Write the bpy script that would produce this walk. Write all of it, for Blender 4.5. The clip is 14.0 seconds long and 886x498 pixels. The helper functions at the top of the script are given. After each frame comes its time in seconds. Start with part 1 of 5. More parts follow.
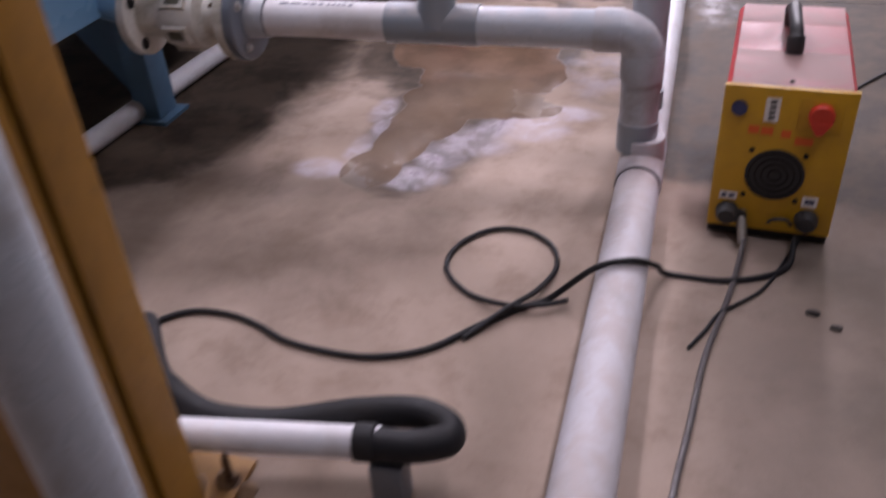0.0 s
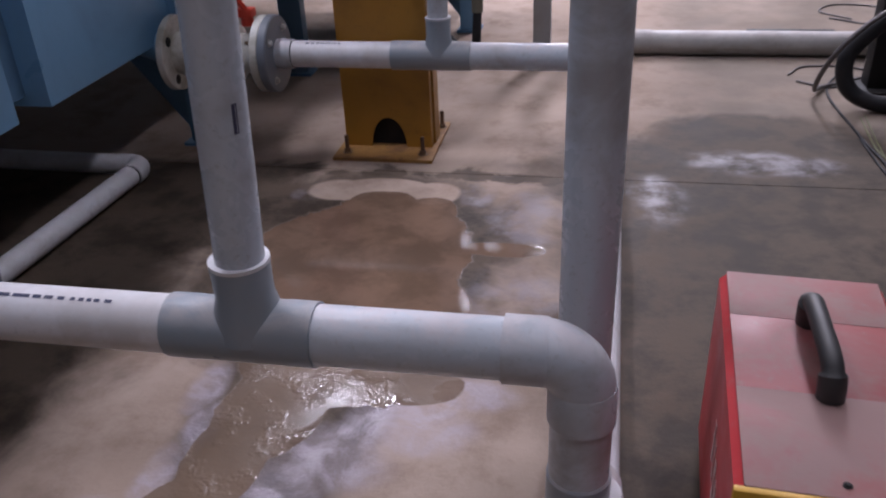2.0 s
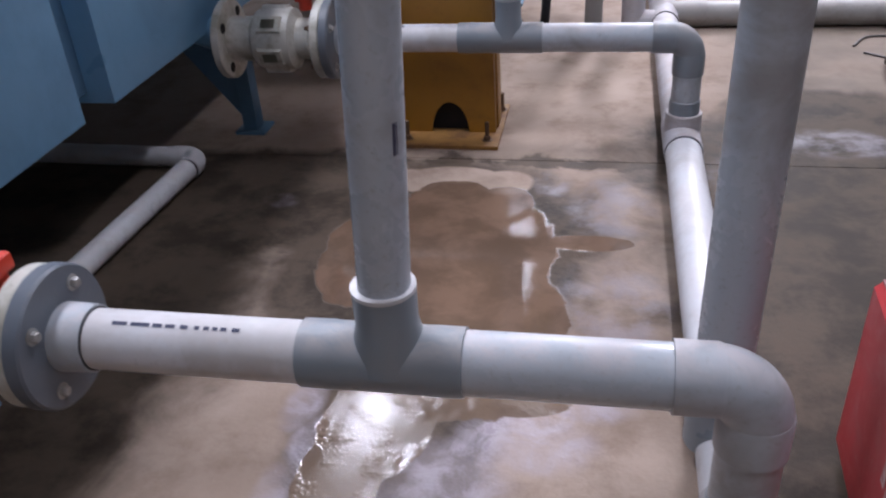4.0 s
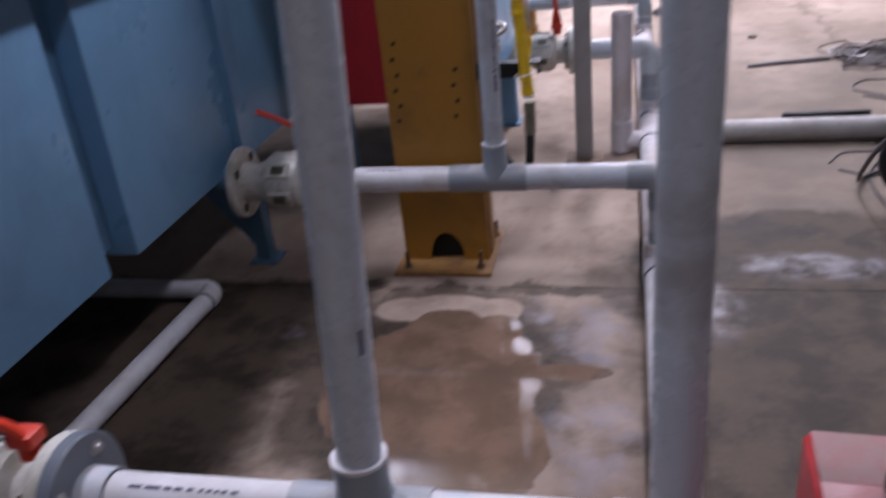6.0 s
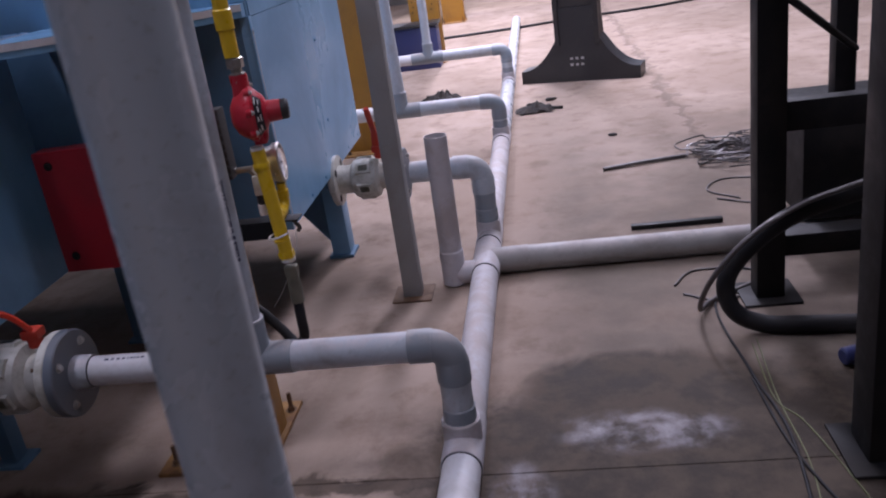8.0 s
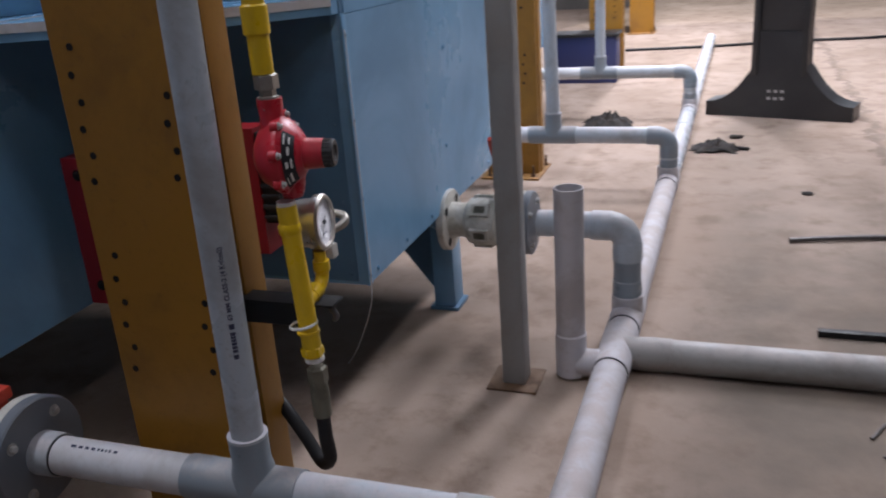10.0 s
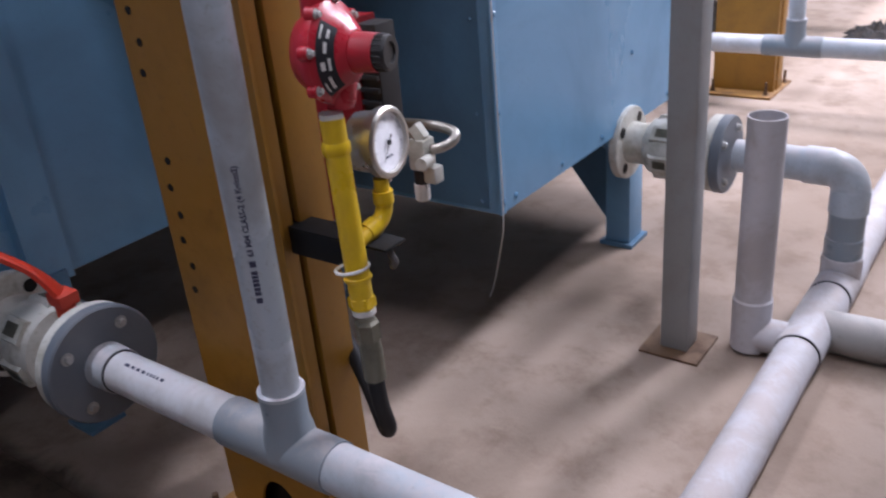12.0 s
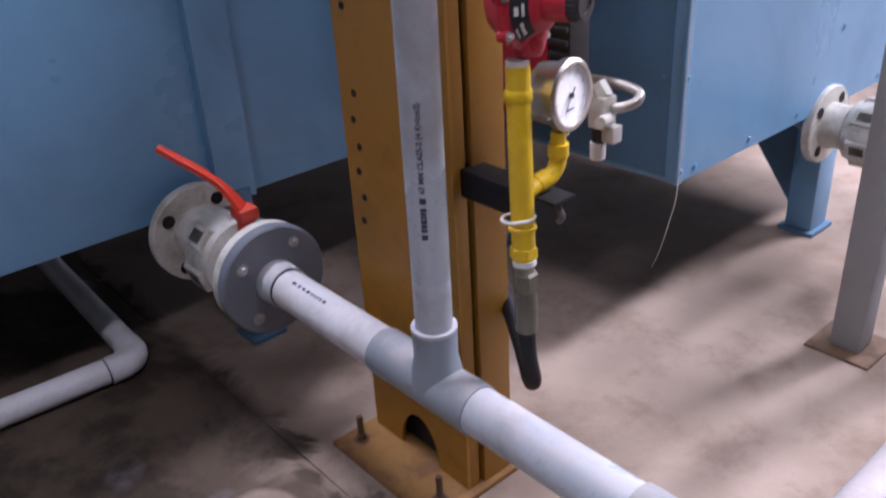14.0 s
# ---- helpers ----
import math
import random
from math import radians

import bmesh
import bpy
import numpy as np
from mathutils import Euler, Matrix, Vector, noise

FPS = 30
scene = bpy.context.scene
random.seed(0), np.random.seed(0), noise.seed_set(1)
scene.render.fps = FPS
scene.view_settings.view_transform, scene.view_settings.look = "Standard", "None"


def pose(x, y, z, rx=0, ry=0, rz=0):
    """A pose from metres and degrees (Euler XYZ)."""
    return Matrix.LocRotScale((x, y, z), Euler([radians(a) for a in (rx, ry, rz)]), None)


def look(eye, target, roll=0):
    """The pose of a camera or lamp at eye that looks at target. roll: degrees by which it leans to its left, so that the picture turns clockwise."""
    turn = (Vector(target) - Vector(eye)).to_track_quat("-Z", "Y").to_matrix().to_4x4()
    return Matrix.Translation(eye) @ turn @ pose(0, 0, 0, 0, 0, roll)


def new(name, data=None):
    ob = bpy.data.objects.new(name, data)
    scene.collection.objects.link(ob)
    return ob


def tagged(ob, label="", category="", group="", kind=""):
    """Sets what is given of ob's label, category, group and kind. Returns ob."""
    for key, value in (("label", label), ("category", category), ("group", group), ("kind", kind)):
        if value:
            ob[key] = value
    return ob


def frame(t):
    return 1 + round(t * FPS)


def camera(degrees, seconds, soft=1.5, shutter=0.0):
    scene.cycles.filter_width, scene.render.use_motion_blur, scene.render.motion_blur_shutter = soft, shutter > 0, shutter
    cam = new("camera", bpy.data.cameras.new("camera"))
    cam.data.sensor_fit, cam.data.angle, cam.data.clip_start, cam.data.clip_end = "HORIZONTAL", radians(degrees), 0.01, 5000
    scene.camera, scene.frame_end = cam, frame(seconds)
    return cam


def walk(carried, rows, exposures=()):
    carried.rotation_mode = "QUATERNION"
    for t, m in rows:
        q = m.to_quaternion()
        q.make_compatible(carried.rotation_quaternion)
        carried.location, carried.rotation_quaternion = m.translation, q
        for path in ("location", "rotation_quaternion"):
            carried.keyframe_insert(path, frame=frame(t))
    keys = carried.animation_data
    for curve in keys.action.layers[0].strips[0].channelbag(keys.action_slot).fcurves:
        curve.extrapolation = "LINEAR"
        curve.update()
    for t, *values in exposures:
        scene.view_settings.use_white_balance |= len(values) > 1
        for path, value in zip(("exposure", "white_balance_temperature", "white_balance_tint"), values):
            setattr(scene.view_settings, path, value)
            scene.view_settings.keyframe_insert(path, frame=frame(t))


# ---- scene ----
cam = camera(55.5, 14.0, soft=2.0, shutter=0.5)
PATH = [
    (0, (0.02, 0.184, 1.122), (-0.492, 1.754, -0.006), -4.2),
    (0.5, (0.09, 0.48, 1.166), (-0.355, 2.092, 0.068), -2.6),
    (0.9, (0.035, 0.72, 1.158), (-0.253, 2.4, 0.112), -2.0),
    (1, (0.014, 0.766, 1.158), (-0.258, 2.468, 0.144), -1.9),
    (1.5, (-0.057, 0.945, 1.162), (-0.332, 2.682, 0.21), -3.9),
    (2, (-0.075, 1.147, 1.13), (-0.432, 2.854, 0.151), -2.7),
    (2.2, (-0.079, 1.211, 1.115), (-0.438, 2.887, 0.084), -2.7),
    (2.5, (-0.112, 1.254, 1.073), (-0.459, 2.913, 0.011), -3.0),
    (3, (-0.196, 1.265, 1.104), (-0.417, 2.928, 0.016), -3.9),
    (3.5, (-0.283, 1.243, 1.066), (-0.515, 2.929, 0.016), -1.2),
    (3.7, (-0.305, 1.236, 1.102), (-0.607, 2.91, 0.048), -2.1),
    (5.8, (-0.246, 1.16, 1.345), (-0.7, 2.862, 0.397), -6.7),
    (6, (-0.178, 1.152, 1.387), (-0.6, 2.897, 0.506), -6.0),
    (6.5, (-0.105, 1.249, 1.389), (-0.398, 3.054, 0.579), -6.3),
    (7, (0.063, 1.401, 1.386), (-0.221, 3.209, 0.579), -6.1),
    (7.5, (0.196, 1.56, 1.419), (-0.079, 3.38, 0.635), -7.4),
    (7.7, (0.219, 1.634, 1.408), (-0.04, 3.475, 0.67), -8.1),
    (9.8, (0.321, 2.402, 1.39), (-0.264, 4.183, 0.695), -5.2),
    (10, (0.268, 2.501, 1.353), (-0.373, 4.265, 0.662), -4.2),
    (10.5, (0.256, 2.636, 1.343), (-0.531, 4.308, 0.578), -4.1),
    (11, (0.282, 2.848, 1.271), (-0.653, 4.403, 0.43), -3.4),
    (11.5, (0.311, 2.95, 1.254), (-0.676, 4.425, 0.332), -4.8),
    (12, (0.334, 2.956, 1.25), (-0.775, 4.383, 0.393), -5.4),
    (12.5, (0.355, 2.957, 1.258), (-0.856, 4.338, 0.467), -4.7),
    (13, (0.357, 2.941, 1.264), (-0.941, 4.247, 0.484), -3.8),
    (13.5, (0.359, 2.93, 1.268), (-1.002, 4.146, 0.452), -3.1),
    (14, (0.329, 2.946, 1.242), (-1.032, 4.085, 0.32), -3.5),
]
EXPOSURES = [
    (0.0, 0.32, 6700, 19), (0.5, 0.05, 6700, 16), (1.0, -0.1, 6600, 17), (1.5, -0.33, 6450, 16), (2.0, -0.18, 6350, 14), (2.5, 0.04, 6500, 11), (3.0, 0.15, 6450, 9), (3.7, 0.2, 6300, 8),
    (5.8, -0.08, 6250, 13), (6.5, -0.33, 6150, 18), (7.5, -0.7, 6100, 20), (7.7, -0.7, 6100, 20),
    (9.8, -0.65, 6450, 5), (10.5, -0.67, 6450, 5), (11.0, -0.35, 6400, 6), (12.0, 0.0, 6200, 9), (13.0, 0.2, 6250, 13), (14.0, 0.45, 6200, 15),
]
walk(cam, [(t, look(eye, target, roll)) for t, eye, target, roll in PATH], EXPOSURES)

# ---- light ----
world = bpy.data.worlds.new("world")
scene.world = world
world.use_nodes = True
wnt = world.node_tree
sky = wnt.nodes.new("ShaderNodeTexSky")
sky.sky_type, sky.sun_disc = "NISHITA", False
sky.sun_elevation, sky.sun_rotation = radians(48), radians(20)
wnt.links.new(sky.outputs[0], wnt.nodes["Background"].inputs[0])
wnt.nodes["Background"].inputs[1].default_value = 0.1
sun = new("sun", bpy.data.lights.new("sun", "SUN"))
sun.data.energy, sun.data.angle, sun.data.color = 3.0, radians(0.5), (1.0, 0.95, 0.88)
sun.matrix_world = look((4, 30, 24), (0, 10, 0))


def overhead_light(x, y, z, power, length=1.2, width=0.3, turn=0.0, colour=(0.96, 0.94, 1.09)):
    ob = new("overhead_or_fill_lamp", bpy.data.lights.new("overhead_or_fill_lamp", "AREA"))
    ob.data.shape, ob.data.size, ob.data.size_y = "RECTANGLE", length, width
    ob.data.energy, ob.data.color = power, colour
    ob.matrix_world = pose(x, y, z, 0, 0, turn)
    return ob


# these two follow from cast shadows and a reflection in the pool
overhead_light(-2.1, 3.6, 4.45, 98, turn=90)
overhead_light(-2.4, 7.1, 4.45, 150, turn=90)
# unseen lamp, added to brighten the second tank's side and the column
overhead_light(0.8, 7.5, 4.45, 150, length=1.8, width=0.5, turn=90)
# this one follows from the second tank's shadow edge
overhead_light(1.0, 4.0, 4.45, 50, turn=90)
# next two are unseen, added to brighten the far floor
overhead_light(0.9, 9.9, 4.45, 500, length=1.8, width=0.5, turn=90)
overhead_light(-0.7, 13.5, 4.45, 700, turn=90)
# last two are unseen fills, added for the tank end, uprights and column
overhead_light(-2.1, 0.4, 4.45, 22, turn=90)
overhead_light(1.0, 1.0, 4.45, 40, turn=90)


# ---- materials ----
def material(name):
    m = bpy.data.materials.new(name)
    m.use_nodes = True
    return m, m.node_tree, m.node_tree.nodes["Principled BSDF"]


def node(nt, kind, **values):
    n = nt.nodes.new(kind)
    for key, value in values.items():
        n.inputs[key.replace("_", " ")].default_value = value
    return n


def coords(nt, random_shift=True):
    tc = nt.nodes.new("ShaderNodeTexCoord")
    if not random_shift:
        return tc.outputs["Object"]
    info = nt.nodes.new("ShaderNodeObjectInfo")
    mul = nt.nodes.new("ShaderNodeMath")
    mul.operation = "MULTIPLY"
    mul.inputs[1].default_value = 17.0
    nt.links.new(info.outputs["Random"], mul.inputs[0])
    add = nt.nodes.new("ShaderNodeVectorMath")
    add.operation = "ADD"
    nt.links.new(tc.outputs["Object"], add.inputs[0])
    nt.links.new(mul.outputs[0], add.inputs[1])
    return add.outputs[0]


def noise_tex(nt, vec, scale, detail=6.0, rough=0.6, distortion=0.0):
    n = node(nt, "ShaderNodeTexNoise", Scale=scale, Detail=detail, Roughness=rough, Distortion=distortion)
    nt.links.new(vec, n.inputs["Vector"])
    return n.outputs["Fac"]


def ramp(nt, fac, lo, hi, a=0.0, b=1.0):
    n = nt.nodes.new("ShaderNodeMapRange")
    n.interpolation_type = "SMOOTHSTEP"
    for i, v in enumerate((lo, hi, a, b)):
        n.inputs[i + 1].default_value = v
    nt.links.new(fac, n.inputs[0])
    return n.outputs[0]


def mix(nt, fac, a, b):
    n = nt.nodes.new("ShaderNodeMix")
    n.data_type = "RGBA"
    for sock, v in ((n.inputs[0], fac), (n.inputs[6], a), (n.inputs[7], b)):
        if isinstance(v, (tuple, list)):
            sock.default_value = (*v, 1.0)
        elif isinstance(v, (int, float)):
            sock.default_value = v
        else:
            nt.links.new(v, sock)
    return n.outputs[2]


def math_node(nt, op, a, b=None, clamp=False):
    n = nt.nodes.new("ShaderNodeMath")
    n.operation, n.use_clamp = op, clamp
    for i, v in enumerate((a, b)):
        if v is None:
            continue
        if isinstance(v, (int, float)):
            n.inputs[i].default_value = v
        else:
            nt.links.new(v, n.inputs[i])
    return n.outputs[0]


def bump(nt, bsdf, height, strength, dist=0.002):
    n = nt.nodes.new("ShaderNodeBump")
    n.inputs["Strength"].default_value, n.inputs["Distance"].default_value = strength, dist
    nt.links.new(height, n.inputs["Height"])
    nt.links.new(n.outputs[0], bsdf.inputs["Normal"])


def worn(name, base, dirt, rough=0.5, metal=0.0, big=3.0, fine=60.0, amount=0.6, bump_strength=0.15, lo=0.42, hi=0.68, specular=0.5, dust=0.0, dust_col=(0.46, 0.40, 0.38)):
    """Paint, plastic or metal with broad grime and fine speckle."""
    m, nt, bsdf = material(name)
    vec = coords(nt)
    broad, grain = noise_tex(nt, vec, big, 5, 0.65, 0.4), noise_tex(nt, vec, fine, 3, 0.6)
    mask = ramp(nt, broad, lo, hi, 0.0, amount)
    speck = ramp(nt, grain, 0.55, 0.75, 0.0, amount * 0.5)
    col = mix(nt, speck, mix(nt, mask, base, dirt), dirt)
    r = ramp(nt, broad, 0.3, 0.7, rough - 0.1, min(1.0, rough + 0.15))
    if dust:
        geo = nt.nodes.new("ShaderNodeNewGeometry")
        sep = nt.nodes.new("ShaderNodeSeparateXYZ")
        nt.links.new(geo.outputs["Normal"], sep.inputs[0])
        patchy = ramp(nt, noise_tex(nt, vec, 13.0, 5, 0.7, 0.6), 0.36, 0.62, 0.15, 1.0)
        cover = math_node(nt, "MULTIPLY", math_node(nt, "MULTIPLY", ramp(nt, sep.outputs[2], 0.35, 0.95), patchy), dust)
        col = mix(nt, cover, col, dust_col)
        r = math_node(nt, "ADD", r, math_node(nt, "MULTIPLY", cover, 0.4), True)
    nt.links.new(col, bsdf.inputs["Base Color"])
    nt.links.new(r, bsdf.inputs["Roughness"])
    bsdf.inputs["Metallic"].default_value = metal
    bsdf.inputs["Specular IOR Level"].default_value = specular
    bump(nt, bsdf, grain, bump_strength)
    return m


PVC = worn("grey_pvc", (0.45, 0.50, 0.55), (0.28, 0.27, 0.26), 0.27, amount=0.75, big=4, fine=90, lo=0.46, hi=0.7, dust=0.75, dust_col=(0.58, 0.53, 0.54))
PVC_FIT = worn("dark_grey_pvc_fitting", (0.225, 0.27, 0.31), (0.27, 0.26, 0.25), 0.32, amount=0.4, dust=0.6)
PVC_PALE = worn("pale_pvc", (0.66, 0.67, 0.70), (0.42, 0.40, 0.38), 0.34, amount=0.6, big=5, dust=0.45, dust_col=(0.66, 0.61, 0.62))
PVC_DUSTY = worn("dusty_pvc", (0.52, 0.51, 0.54), (0.36, 0.32, 0.30), 0.6, amount=0.7, big=6, dust=0.8)
WHITE_VALVE = worn("off_white_valve_plastic", (0.60, 0.59, 0.54), (0.27, 0.25, 0.18), 0.42, amount=0.7, big=9)
# dark tone that stands for shade inside the valve's square recesses
VALVE_RECESS_SHADE = worn("shaded_valve_recess", (0.17, 0.165, 0.125), (0.08, 0.075, 0.06), 0.6, amount=0.6, big=20)
OLIVE_ZINC = worn("dull_olive_zinc", (0.16, 0.15, 0.11), (0.09, 0.08, 0.06), 0.5, metal=0.4, amount=0.5, big=25)
PVC_SIDE = worn("grimy_floor_pvc", (0.29, 0.285, 0.275), (0.18, 0.165, 0.15), 0.5, amount=0.7, big=4, dust=0.5)
FLANGE_GREY = worn("slate_grey_flange", (0.13, 0.15, 0.18), (0.22, 0.22, 0.22), 0.42, amount=0.4)
RED_LEVER = worn("red_plastic_lever", (0.62, 0.045, 0.02), (0.35, 0.05, 0.03), 0.42, amount=0.4)
ORANGE_LEVER = worn("orange_red_lever", (0.75, 0.10, 0.03), (0.5, 0.10, 0.05), 0.42, amount=0.3)
YELLOW_PAINT = worn("ochre_column_paint", (0.33, 0.158, 0.017), (0.17, 0.085, 0.02), 0.45, amount=0.55, big=4, lo=0.46, hi=0.72)
YELLOW_PIPE = worn("bright_yellow_pipe_paint", (0.72, 0.47, 0.015), (0.5, 0.32, 0.03), 0.32, amount=0.35, big=12)
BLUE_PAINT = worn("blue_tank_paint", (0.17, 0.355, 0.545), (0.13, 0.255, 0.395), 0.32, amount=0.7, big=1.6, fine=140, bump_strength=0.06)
# same tank blue, with the shade of end faces and legs in the colour
BLUE_SHADED = worn("shaded_blue_tank_paint", (0.095, 0.20, 0.315), (0.075, 0.14, 0.215), 0.45, amount=0.5, big=5)
RUST_STEEL = worn("rusty_steel", (0.17, 0.10, 0.055), (0.08, 0.045, 0.03), 0.7, metal=0.2, big=14, amount=0.8, bump_strength=0.4)
RUST_PLATE = worn("rust_stained_yellow_plate", (0.30, 0.15, 0.035), (0.16, 0.08, 0.04), 0.65, big=9, amount=0.8, bump_strength=0.3)
BLACK_STEEL = worn("black_steel", (0.012, 0.012, 0.013), (0.03, 0.026, 0.023), 0.55, big=6, amount=0.6, specular=0.2)
BLACK_PLASTIC = worn("black_plastic", (0.02, 0.02, 0.022), (0.045, 0.042, 0.04), 0.45, amount=0.5)
RUBBER = worn("black_rubber", (0.010, 0.010, 0.012), (0.03, 0.027, 0.025), 0.6, amount=0.5, big=8, specular=0.3)
BRASS_GREY = worn("dull_zinc", (0.42, 0.40, 0.36), (0.25, 0.22, 0.19), 0.4, metal=0.8, amount=0.5, big=20)
STEEL = worn("brushed_stainless", (0.55, 0.52, 0.48), (0.40, 0.37, 0.33), 0.33, metal=0.9, amount=0.4, big=15)
GALV = worn("galvanised_bolt", (0.50, 0.50, 0.49), (0.28, 0.25, 0.22), 0.45, metal=0.7, amount=0.5, big=30)
RED_REG = worn("crimson_regulator_paint", (0.50, 0.022, 0.04), (0.32, 0.03, 0.04), 0.32, amount=0.3, big=15)
RED_BOX = worn("red_burner_paint", (0.30, 0.010, 0.018), (0.22, 0.015, 0.02), 0.4, amount=0.4, big=5)
RED_DUSTY = worn("dusty_red_casing", (0.26, 0.082, 0.076), (0.24, 0.15, 0.135), 0.65, amount=0.95, big=5, lo=0.35, hi=0.6)
RED_SIDE = worn("scuffed_red_casing", (0.47, 0.035, 0.04), (0.45, 0.18, 0.17), 0.45, amount=0.5, big=7, lo=0.5, hi=0.75)
RED_WIPED = worn("wiped_red_casing", (0.27, 0.055, 0.053), (0.24, 0.135, 0.122), 0.55, amount=0.8, big=6, lo=0.42, hi=0.66)
PANEL_YELLOW = worn("amber_panel", (0.60, 0.33, 0.012), (0.40, 0.22, 0.03), 0.45, amount=0.45, big=8)
ORANGE_INK = worn("orange_lettering", (0.75, 0.13, 0.02), (0.6, 0.16, 0.03), 0.5, amount=0.3)
WORN_WHITE = worn("worn_white_print", (0.55, 0.40, 0.38), (0.42, 0.12, 0.11), 0.6, amount=0.9, big=30, lo=0.4, hi=0.6)
WHITE_LABEL = worn("white_label", (0.80, 0.78, 0.75), (0.6, 0.56, 0.5), 0.5, amount=0.3, big=20)
BLACK_INK = worn("black_ink", (0.015, 0.015, 0.02), (0.05, 0.05, 0.05), 0.6, amount=0.3)
GREY_INK = worn("faded_grey_ink", (0.035, 0.04, 0.085), (0.11, 0.11, 0.15), 0.6, amount=0.4)
BLUE_PLASTIC = worn("dark_blue_plastic", (0.03, 0.04, 0.13), (0.05, 0.05, 0.10), 0.4, amount=0.3)
WALL_PAINT = worn("grimy_wall_paint", (0.13, 0.125, 0.12), (0.09, 0.085, 0.08), 0.8, big=0.9, amount=0.6)
CEIL_PAINT = worn("grey_sheet_ceiling", (0.10, 0.10, 0.10), (0.07, 0.07, 0.07), 0.7, big=0.8, amount=0.5)
POST_PAINT = worn("grey_post_paint", (0.30, 0.315, 0.32), (0.24, 0.22, 0.20), 0.5, amount=0.5, big=4)
WIRE_GREY = worn("dull_wire", (0.12, 0.11, 0.11), (0.06, 0.05, 0.045), 0.45, metal=0.5, amount=0.5, big=10)
WIRE_GREEN = worn("yellow_green_wire", (0.13, 0.14, 0.05), (0.07, 0.07, 0.04), 0.45, amount=0.4)
WHITE_THREAD = worn("white_cord", (0.7, 0.68, 0.64), (0.5, 0.47, 0.42), 0.6, amount=0.3)
CLOTH_DARK = worn("dark_rag", (0.022, 0.019, 0.018), (0.06, 0.046, 0.036), 0.95, amount=0.6, big=20)
CARDBOARD = worn("dusty_cardboard", (0.30, 0.20, 0.12), (0.20, 0.13, 0.08), 0.9, amount=0.6, big=15)
DIAL = worn("white_gauge_dial", (0.80, 0.80, 0.83), (0.72, 0.72, 0.75), 0.25, amount=0.15, big=30, bump_strength=0.0)

# gauge glass
GLASS, _nt, _b = material("gauge_glass")
_b.inputs["Base Color"].default_value = (1, 1, 1, 1)
_b.inputs["Roughness"].default_value = 0.02
_b.inputs["Transmission Weight"].default_value = 1.0
_b.inputs["IOR"].default_value = 1.12


